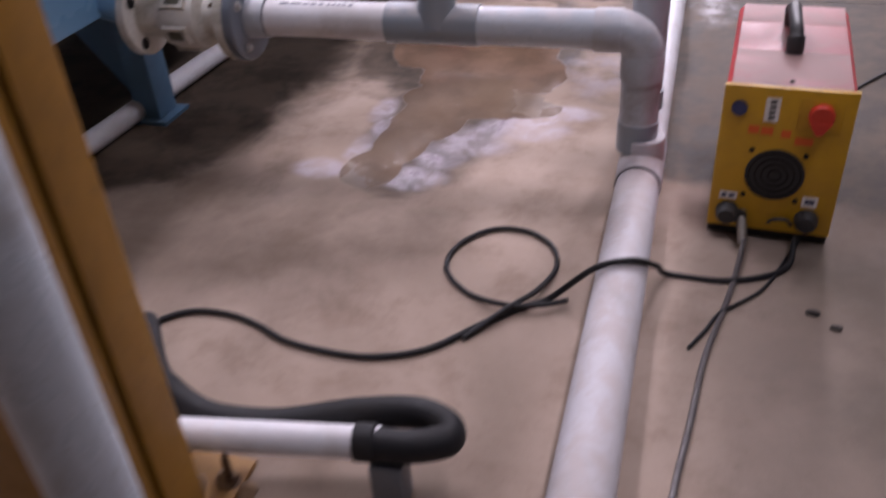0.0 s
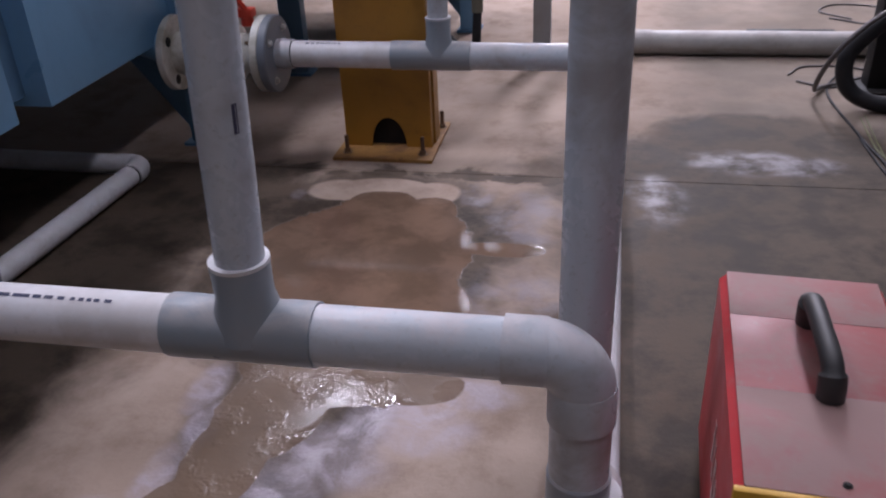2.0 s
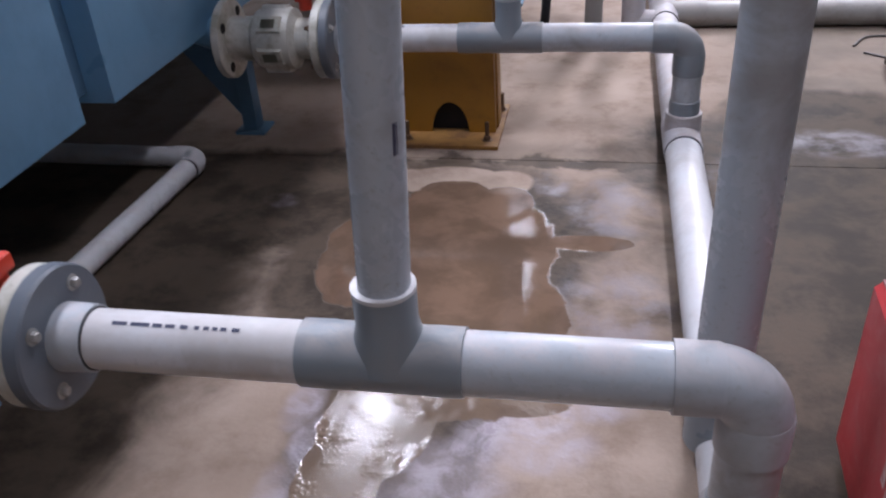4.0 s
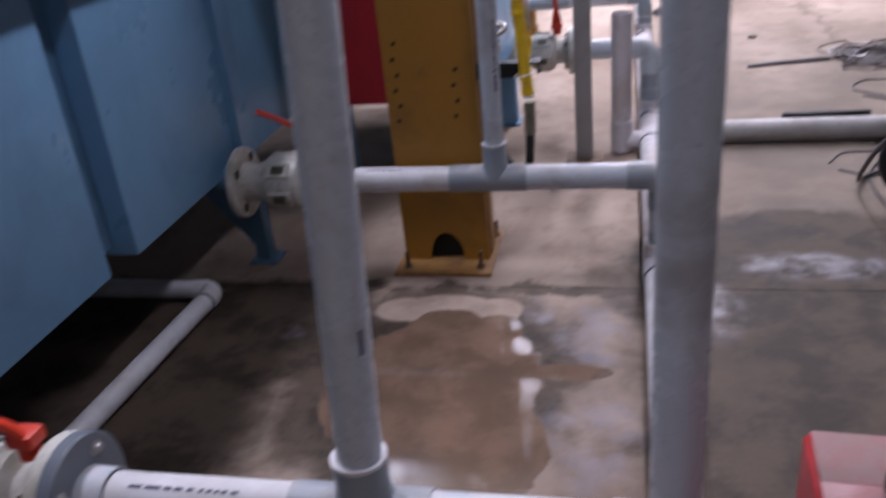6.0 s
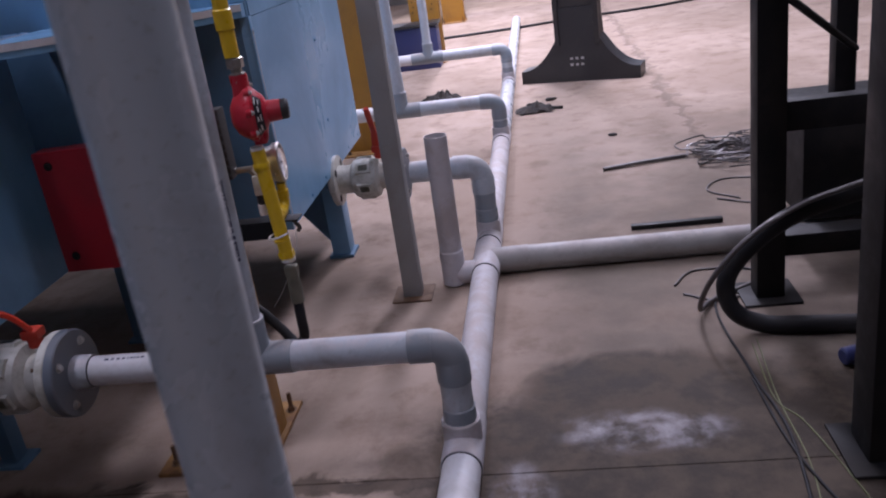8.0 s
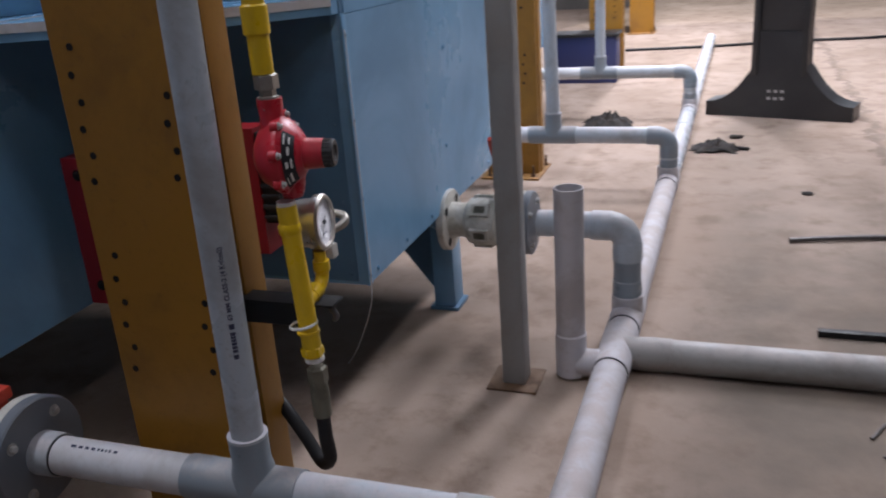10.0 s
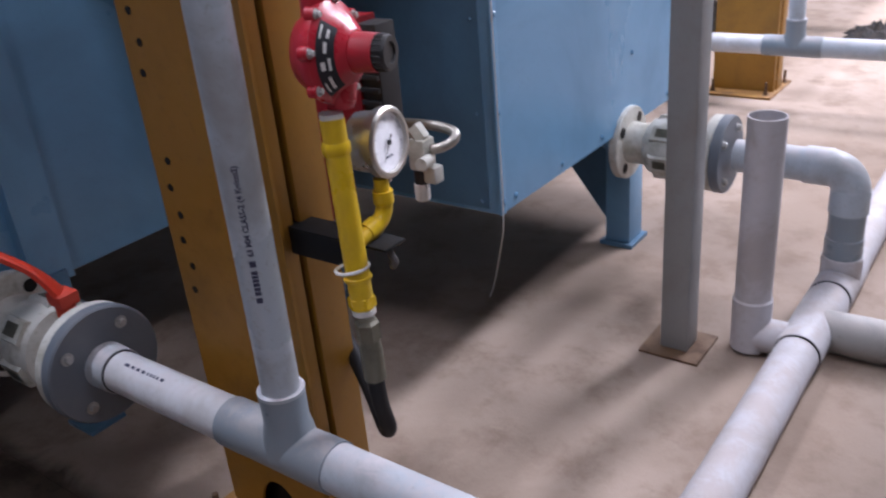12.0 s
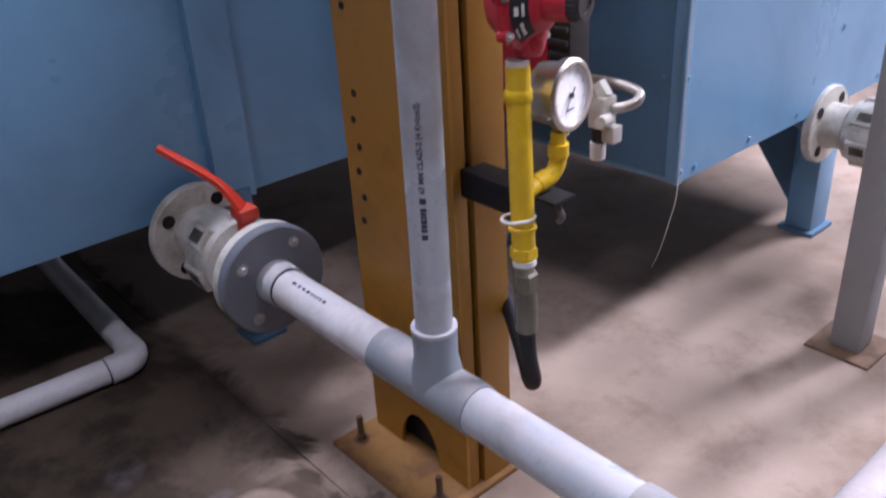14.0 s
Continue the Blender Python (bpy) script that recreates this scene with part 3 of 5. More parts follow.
# side run
YS = 4.985
bm = B()
lathe(bm, (main_x(YS), YS - 0.15, MR + 0.001), (0, 1, 0), [(0, MR * 0.95), (0, MR * 1.08), (0.29, MR * 1.08), (0.29, MR * 0.95)], 36)
tee_s = part("side_tee", bm, PVC_DUSTY, main, "dusty side tee")
part("side_socket", lathe(B(), (main_x(YS) + 0.02, YS, MR), (1, 0, 0), [(0, MR), (0.10, MR * 1.05), (0.155, MR * 1.06), (0.155, MR * 0.95)], 36), PVC_SIDE, tee_s)
part("joint_ring", lathe(B(), (main_x(YS), YS - 0.153, MR + 0.001), (0, 1, 0), [(0, MR * 0.9), (0, MR * 1.04), (0.004, MR * 1.04), (0.004, MR * 0.9)], 36), BLACK_INK, main)
part("side_pipe", rod(B(), (main_x(YS) + 0.15, YS, MR), (4.6, YS + 0.02, MR), MR), PVC_SIDE, main, "grey pipe running off across the floor")
# upright stub beside the grey post
SX, SY = -0.192, 4.895
stub = thing("stub_pipe", (SX, SY, 0), "short open-topped grey pipe standing on the floor", "pipe")
part("pipe", hollow(B(), (SX, SY, 0.632), (SX, SY, 0.05), 0.045), PVC_DUSTY, stub)
bm = B()
lathe(bm, (SX, SY, 0.002), (0, 0, 1), [(0, 0.03), (0.01, 0.048), (0.15, 0.049), (0.155, 0.045)], 32)
lathe(bm, (SX, SY, 0.052), (1, 0, 0), [(0, 0.045), (0.09, 0.045)], 32)
part("socket_elbow", bm, PVC_DUSTY, stub)
# tall pipe
TX, TY = -0.086, 2.392
tall = thing("standing_pipe", (TX, TY, 0), "tall thick grey plastic pipe standing upright by the floor pipe", "pipe")
part("pipe", rod(B(), (TX, TY, 0.09), (TX + 0.012, TY, 3.9), 0.0475, 40), PVC, tall)
part("socket", lathe(B(), (TX, TY, 0.05), (0, 0, 1), [(0, 0.048), (0, 0.052), (0.1, 0.052), (0.102, 0.047)], 36), PVC_FIT, tall)


def branch(y, z, r, tee, xv, rv, lean, x_end, top, xr, white_ring=True):
    """Riser from the floor pipe, elbow, cross pipe to a flange, with a thinner upright on a tee."""
    th = thing("branch_pipe", (xr, y, 0.08), "grey plastic branch pipe rising from floor pipe to tank valve", "pipe", "branch pipes from the floor line")
    part("riser", rod(B(), (xr, y, 0.1), (xr, y, z - r * 1.2), r * 0.99), PVC, th)
    part("bottom_socket", lathe(B(), (xr, y, 0.105), (0, 0, 1), [(0, r * 1.0), (0, r * 1.06), (0.075, r * 1.06), (0.078, r)], 36), PVC_FIT, th, "dark grey socket")
    part("elbow", elbow(B(), (xr, y, z), (0, 0, 1), (-1, 0, 0), r * 1.04, socket=0.065), PVC_FIT if r < 0.047 else PVC, th)
    part("cross_pipe", rod(B(), (xr - r * 1.3, y, z), (tee[1] - 0.005, y, z), r * 0.98), PVC, th, "dusty grey pipe")
    bm = B()
    n = tee[1] - tee[0]
    lathe(bm, (tee[0], y, z), (1, 0, 0), [(0, r * 0.95), (0, r * 1.06), (0.045, r * 1.07), (0.05, r * 1.055), (n - 0.05, r * 1.055), (n - 0.045, r * 1.07), (n, r * 1.06), (n, r * 0.95)], 36)
    zc = z + r + 0.075
    lathe(bm, (xv, y, z), (0, 0, 1), [(0, rv * 1.5), (r * 0.9, rv * 1.36), (r + 0.02, rv * 1.2), (zc - z, rv * 1.22), (zc - z, rv * 1.0)], 32)
    part("tee", bm, PVC_FIT, th, "darker moulded tee")
    part("collar_lip", lathe(B(), (xv, y, zc - 0.002), (0, 0, 1), [(0, rv), (0, rv * 1.24), (0.006, rv * 1.24), (0.006, rv)], 32), PVC_PALE if white_ring else PVC, th, "pale lip of the collar")
    part("upright", rod(B(), (xv, y, zc - 0.03), (xv + lean * (top - zc), y, top), rv), PVC, th, "thinner grey upright pipe")
    part("inlet_pipe", rod(B(), (tee[0] + 0.005, y, z), (x_end, y, z), r * 0.98), PVC_PALE, th, "paler pipe length with printed marks")
    part("flange_socket", lathe(B(), (x_end + 0.055, y, z), (-1, 0, 0), [(0, r), (0, r * 1.1), (0.055, r * 1.14)], 36), PVC, th)
    part("socket_line", lathe(B(), (x_end + 0.057, y, z), (-1, 0, 0), [(0, r * 0.9), (0, r * 1.03), (0.003, r * 1.03), (0.003, r * 0.9)], 36), BLACK_INK, th)
    return th


br_a = branch(2.132, 0.405, 0.0475, (-0.714, -0.478), -0.585, 0.0365, 0.05, -1.10, 3.2, -0.083)
br_b = branch(3.684, 0.369, 0.0425, (-0.738, -0.486), -0.588, 0.0315, 0.01, -1.12, 3.4, -0.063, False)
br_c = thing("branch_pipe", (-0.06, 5.26, 0.08), "grey plastic branch pipe with a rounded elbow by the grey post", "pipe", "branch pipes from the floor line")
YC, ZC, RC = 5.26, 0.39, 0.0475
part("riser", rod(B(), (-0.06, YC, 0.1), (-0.06, YC, ZC - 0.06), RC), PVC_FIT, br_c)
part("elbow", elbow(B(), (-0.06, YC, ZC), (0, 0, 1), (-1, 0, 0), RC * 1.04, socket=0.07), PVC, br_c)
part("bottom_socket", lathe(B(), (-0.06, YC, 0.105), (0, 0, 1), [(0, RC), (0, RC * 1.06), (0.09, RC * 1.06), (0.093, RC)], 36), PVC_FIT, br_c)
part("cross_pipe", rod(B(), (-0.12, YC, ZC), (-0.37, YC, ZC), RC * 0.98), PVC, br_c)
br_d = branch(6.97, 0.305, 0.045, (-0.80, -0.54), -0.665, 0.036, -0.02, -1.25, 3.4, -0.053, False)
br_e = branch(8.85, 0.335, 0.045, (-0.84, -0.57), -0.695, 0.036, 0.0, -1.25, 3.4, -0.05, False)


def ball_valve(x, y, z, fr, length, lever, hub_at=0.24, mat=WHITE_VALVE):
    """Flanged plastic ball valve along x from the pipe's flange face at x. lever: end offset of the handle from its stem."""
    th = thing("ball_valve", (x - length / 2, y, z - fr), "off-white flanged plastic ball valve with a red lever", "valve", "ball valves at the tanks")
    d, n = (-1, 0, 0), length
    part("pipe_flange", lathe(B(), (x + 0.004, y, z), d, [(0, fr * 0.42), (0, fr * 0.98), (0.004, fr * 1.01), (0.026, fr * 1.01), (0.026, fr * 0.4)], 48), FLANGE_GREY, th, "slate-grey pipe flange")
    part("gasket", lathe(B(), (x - 0.022, y, z), d, [(0, fr * 0.4), (0, fr * 0.93), (0.003, fr * 0.93), (0.003, fr * 0.4)], 48), RUBBER, th, "thin black gasket")
    part("near_flange", lathe(B(), (x - 0.025, y, z), d, [(0, fr * 0.4), (0, fr * 0.97), (0.003, fr * 0.99), (0.024, fr * 0.99), (0.028, fr * 0.95), (0.030, fr * 0.66), (0.045, fr * 0.62)], 48), mat, th)
    part("far_flange", lathe(B(), (x - n + 0.022, y, z), d, [(0, fr * 0.4), (0, fr * 0.97), (0.003, fr), (0.024, fr), (0.024, fr * 0.4)], 48), mat, th)
    part("body", lathe(B(), (x - 0.06, y, z), d, [(0, fr * 0.60), (0.012, fr * 0.60), (0.02, fr * 0.52), (n * 0.16, fr * 0.52), (n * 0.20, fr * 0.76), (n * 0.30, fr * 0.80), (n * 0.42, fr * 0.80), (n * 0.52, fr * 0.72), (n * 0.56, fr * 0.58), (n - 0.12, fr * 0.55), (n - 0.07, fr * 0.58), (n - 0.04, fr * 0.62)], 32), mat, th)
    for k in range(6):
        a = k * math.pi / 3 + 0.3
        off, tan = Vector((0, math.cos(a), math.sin(a))), Vector((0, -math.sin(a), math.cos(a)))
        bm = B()
        c = Vector((x - 0.06 - n * 0.36, y, z)) + off * fr * 0.75
        for sx in (-1, 1):
            for st in (-1, 1):
                for so in (-1, 1):
                    bm.verts.new(c + Vector((sx * n * (0.12 if so < 0 else 0.10), 0, 0)) + tan * st * fr * (0.26 if so < 0 else 0.2) + off * so * fr * 0.09)
        bmesh.ops.convex_hull(bm, input=bm.verts[:])
        facet = part("body_facet", bm, mat, th, "moulded boss")
        # flat dark plate on the boss: recess shade by colour, no real depth
        q = c + off * fr * 0.098
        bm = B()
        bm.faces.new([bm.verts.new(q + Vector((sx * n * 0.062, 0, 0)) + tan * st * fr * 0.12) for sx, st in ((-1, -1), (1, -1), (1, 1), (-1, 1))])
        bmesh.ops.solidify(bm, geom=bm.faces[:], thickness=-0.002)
        part("recess", bm, VALVE_RECESS_SHADE, facet, "dark square plate standing for a recess in shade")
    for k in range(4):
        a = math.pi / 4 + k * math.pi / 2 + 0.15
        p = Vector((0, math.cos(a), math.sin(a))) * fr * 0.74
        part("flange_bolt", bolt(B(), Vector((x + 0.004, y, z)) + p, (1, 0, 0), 0.009, 0.010), GALV, th, "galvanised bolt")
        part("flange_nut", bolt(rod(B(), Vector((x - 0.05, y, z)) + p, Vector((x - 0.075, y, z)) + p, 0.006, 10), Vector((x - 0.051, y, z)) + p, d, 0.011, 0.014), RUST_STEEL, th, "rusty nut")
        part("bolt_slot", lathe(B(), Vector((x - n + 0.0235, y, z)) + p * 1.02, (1, 0, 0), [(0, 0.016), (0.0012, 0.016)], 16), BLACK_STEEL, th, "dark bolt slot")
    stem = Vector((x - 0.05 - n * hub_at, y, z + fr * 0.74))
    hub = part("handle_hub", box(rod(B(), stem, stem + Vector((0, 0, 0.05)), 0.02, 20, 0.003), stem + Vector((-0.026, -0.022, 0.028)), stem + Vector((0.026, 0.022, 0.056)), 0.006), RED_LEVER, th, "red handle hub")
    top = stem + Vector((0, 0, 0.045))
    lv = Vector(lever)
    path = smooth_path([top, top + lv * 0.22 + Vector((0, 0, 0.022)), top + lv * 0.5 + Vector((0, 0, 0.02)), top + lv], 8)
    bm = B()
    s = lv.cross(Vector((0, 0, 1))).normalized() if abs(lever[0]) > 0.03 else Vector((1, 0, 0))
    rows = []
    for i, p in enumerate(path):
        f = i / (len(path) - 1)
        w = 0.024 - 0.012 * min(1.0, f * 2.2) if f < 0.95 else 0.010
        up = (path[min(i + 1, len(path) - 1)] - path[max(i - 1, 0)]).normalized().cross(s)
        rows.append([bm.verts.new(p + s * w * u + up * 0.008 * v) for u, v in ((-1, -0.6), (-0.6, -1), (0.6, -1), (1, -0.6), (1, 0.6), (0.6, 1), (-0.6, 1), (-1, 0.6))])
    for a, b in zip(rows, rows[1:]):
        for k in range(8):
            bm.faces.new((a[k], a[(k + 1) % 8], b[(k + 1) % 8], b[k]))
    bm.faces.new(rows[0][::-1])
    bm.faces.new(rows[-1])
    part("lever", bm, RED_LEVER, hub, "red plastic lever")
    return th


ball_valve(-1.10, 2.132, 0.405, 0.112, 0.33, (-0.105, -0.125, 0.13), 0.10)
ball_valve(-1.12, 3.684, 0.369, 0.122, 0.36, (-0.11, -0.115, 0.15), 0.105)
ball_valve(-0.39, YC, ZC, 0.112, 0.32, (0.0, -0.115, 0.20), 0.18)
for y, z, x in ((2.132, 0.405, -1.425), (3.684, 0.369, -1.475)):
    nz = thing("tank_nozzle", (x, y, z - 0.05), "short blue nozzle between the valve and the tank", "pipe", "tank nozzles")
    part("nozzle", rod(B(), (x, y, z), (-1.62, y, z + 0.05), 0.05), BLUE_PAINT, nz)
nz = thing("tank_nozzle", (-0.72, YC, ZC - 0.05), "short blue nozzle between the valve and the tank", "pipe", "tank nozzles")
part("nozzle", rod(B(), (-0.72, YC, ZC), (-0.85, YC, ZC + 0.08), 0.05), BLUE_PAINT, nz)

# low white pipe with a bend under the tank
low = thing("low_white_pipe", (-1.6, 3.5, 0), "thin dirty white pipe with an elbow low under the tank", "pipe")
ex, ey, er = -1.572, 3.50, 0.033
part("long_run", rod(B(), (ex, ey - 0.05, 0.04), (-1.70, 1.3, 0.034), er), PVC_PALE, low)
part("short_run", rod(B(), (ex - 0.05, ey, 0.04), (-2.6, ey + 0.03, 0.034), er), PVC_PALE, low)
part("joint_ring", lathe(B(), (ex, ey - 0.085, 0.04), (0, -1, 0), [(0, er * 0.9), (0, er * 1.03), (0.003, er * 1.03), (0.003, er * 0.9)], 28), BLACK_INK, low, "dark joint line")
part("elbow", elbow(B(), (ex, ey, 0.04), (0, 1, 0), (-1, 0, 0), er * 1.05, socket=0.05), PVC_PALE, low)


# ---- tanks ----
def screws(bm, pts, d):
    for p in pts:
        bolt(bm, p, d, 0.006, 0.004)
    return bm


def tank_a():
    th = thing("blue_tank", (-1.9, 2.6, 0), "large light-blue painted steel tank with ribs, raised on legs", "tank", "blue steel tanks")
    xf, xb, zb, zt = -1.525, -3.2, 0.40, 1.19
    part("body", box(B(), (xb, 3.065, zb), (xf, 4.44, zt), 0.004), BLUE_PAINT, th)
    part("near_body", box(B(), (xb, 1.62, zb + 0.004), (xf - 0.002, 2.93, zt), 0.004), BLUE_PAINT, th)
    # recess shade is painted with the darker copy of the blue
    part("recess", box(B(), (xb, 2.931, zb + 0.03), (xf - 0.07, 3.064, zt), 0.0), BLUE_SHADED, th, "blue recess, its shade put into the paint colour")
    bm = B()
    prism(bm, [(3.764, zb + 0.002), (3.78, zb + 0.002), (3.788, zb + 0.03), (3.845, zb + 0.03), (3.85, zb + 0.002), (3.864, zb + 0.002), (3.864, zt), (3.764, zt)], xf + 0.001, xf + 0.032, "x")
    part("rib", bm, BLUE_PAINT, th)
    part("rim", box(B(), (xb, 1.60, zt + 0.002), (xf + 0.085, 4.46, zt + 0.05), 0.006), BLUE_PAINT, th, "pale-edged projecting rim")
    part("upper_body", box(B(), (xb, 1.64, zt + 0.051), (xf + 0.02, 4.42, 1.42), 0.004), BLUE_PAINT, th)
    # pale strip: lamp light on the rim's edge, put into the colour
    part("rim_edge", box(B(), (xf + 0.086, 1.60, zt + 0.02), (xf + 0.09, 4.46, zt + 0.048)), PVC_PALE, th, "pale strip painting the lamp-lit edge")
    for yy, dx, wd in ((2.31, -0.06, 0.05), (3.815, 0.05, 0.03)):
        # legs, gussets and feet carry under-tank shade in their colour
        leg = part("leg", box(B(), (-1.585 + dx, yy - wd, 0.012), (-1.585 + wd * 1.7 + dx, yy + wd, zb + 0.03), 0.004), BLUE_SHADED, th)
        part("gusset", prism(B(), [(-1.585 + dx, 0.06), (-1.585 + dx, zb), (-1.84 + dx, zb)], yy - 0.02, yy + 0.02, "y"), BLUE_SHADED, leg)
        part("foot_plate", box(B(), (-1.61 + dx, yy - wd - 0.02, 0.0), (-1.555 + wd * 1.7 + dx, yy + wd + 0.02, 0.012), 0.002), BLUE_SHADED, leg)
    return th


tank_a()


def tank_b():
    th = thing("blue_tank", (-1.3, 5.2, 0), "light-blue sheet-steel tank with screwed panels, raised on legs", "tank", "blue steel tanks")
    x, y0, y1, zb, zt = -0.705, 4.535, 5.86, 0.432, 1.19
    bm = B()
    box(bm, (-3.2, y0, zb), (x, y1, zt), 0.003)
    part("body", bm, BLUE_PAINT, th)
    # end face away from the lamps: its shade is in this blue
    part("end_panel", box(B(), (-3.2, y0 - 0.003, zb + 0.012), (x - 0.03, y0 - 0.0005, zt - 0.004)), BLUE_SHADED, th, "blue end panel, its shade put into the paint colour")
    part("side_panel", box(B(), (x + 0.0005, y0 + 0.018, zb + 0.004), (x + 0.003, y1, zt - 0.004)), BLUE_PAINT, th)
    part("panel_fold", box(B(), (x - 0.002, y0 - 0.004, zb), (x + 0.005, y0 + 0.02, zt), 0.001), BLUE_PAINT, th, "folded corner strip")
    # deck between the two tanks, its front edge running at a slant to the corner
    deck = [(-1.432, 4.10), (-1.27, 4.146), (-0.90, 4.285), (x - 0.004, y0 - 0.04), (x - 0.004, y0 - 0.001), (-1.432, y0 - 0.001)]
    part("deck", prism(B(), deck, zt + 0.001, zt + 0.045, "z"), BLUE_PAINT, th, "light-blue slanting deck between the tanks")
    # pale strips along the deck front paint the light on its upper edge
    for (xa, ya), (xb, yb) in zip(deck[:3], deck[1:4]):
        d = Vector((xb - xa, yb - ya, 0)).normalized()
        o = Vector((d.y, -d.x, 0)) * 0.0025
        bm = B()
        for zz in (zt + 0.022, zt + 0.044):
            for q in (Vector((xa, ya, zz)), Vector((xb, yb, zz))):
                bm.verts.new(q + o)
                bm.verts.new(q + o * 0.2)
        bmesh.ops.convex_hull(bm, input=bm.verts[:])
        part("deck_edge", bm, PVC_PALE, th, "pale strip painting the lamp-lit edge")
    rear = part("leg", box(B(), (-1.47, 4.60, 0.012), (-1.37, 4.66, zb + 0.01), 0.004), BLUE_SHADED, th)
    part("foot_plate", box(B(), (-1.49, 4.58, 0.0), (-1.35, 4.68, 0.012), 0.002), BLUE_SHADED, rear)
    part("upper_body", box(B(), (-3.2, y0 + 0.002, zt + 0.001), (x - 0.001, y1, 1.75), 0.003), BLUE_PAINT, th)
    part("upper_panel", box(B(), (x - 0.0005, y0 + 0.018, zt - 0.002), (x + 0.0028, y1, 1.746)), BLUE_PAINT, th)
    pts = [((x + 0.005, y0 + 0.010, zb + 0.03 + 0.225 * k), (1, 0, 0)) for k in range(4)]
    pts += [((x + 0.003, y0 + 0.07 + 0.24 * k, zb + 0.028), (1, 0, 0)) for k in range(6)]
    pts += [((x + 0.003, y0 + 0.75, 0.66), (1, 0, 0)), ((x + 0.003, y0 + 0.78, 1.0), (1, 0, 0))]
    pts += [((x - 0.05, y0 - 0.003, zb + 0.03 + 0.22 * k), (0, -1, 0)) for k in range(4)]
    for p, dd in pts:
        part("panel_screw", bolt(B(), p, dd, 0.0055 if dd[0] else 0.0035, 0.004), BLUE_PAINT if dd[0] else BLUE_SHADED, th, "small painted panel screw")
    leg = part("leg", box(B(), (-0.805, 5.32, 0.014), (-0.72, 5.42, zb + 0.02), 0.004), BLUE_PAINT, th)
    part("gusset", prism(B(), [(-0.806, 0.07), (-0.806, zb + 0.01), (-1.03, zb + 0.01), (-1.03, 0.36)], 5.345, 5.395, "y"), BLUE_SHADED, leg)
    part("foot_plate", box(B(), (-0.82, 5.305, 0.0), (-0.705, 5.435, 0.014), 0.002), BLUE_SHADED, leg)
    return th


tank_b()
far_tank = thing("blue_tank", (-1.9, 10.0, 0), "light-blue steel tank farther along the row", "tank", "blue steel tanks")
part("body", box(B(), (-3.2, 8.0, 0.43), (-1.3, 10.0, 1.19), 0.004), BLUE_PAINT, far_tank)
part("rim", box(B(), (-3.2, 7.95, 1.191), (-1.25, 10.05, 1.25), 0.004), BLUE_PAINT, far_tank)
for yy in (8.3, 9.7):
    part("leg", box(B(), (-1.45, yy, 0), (-1.36, yy + 0.09, 0.45), 0.003), BLUE_SHADED, far_tank)


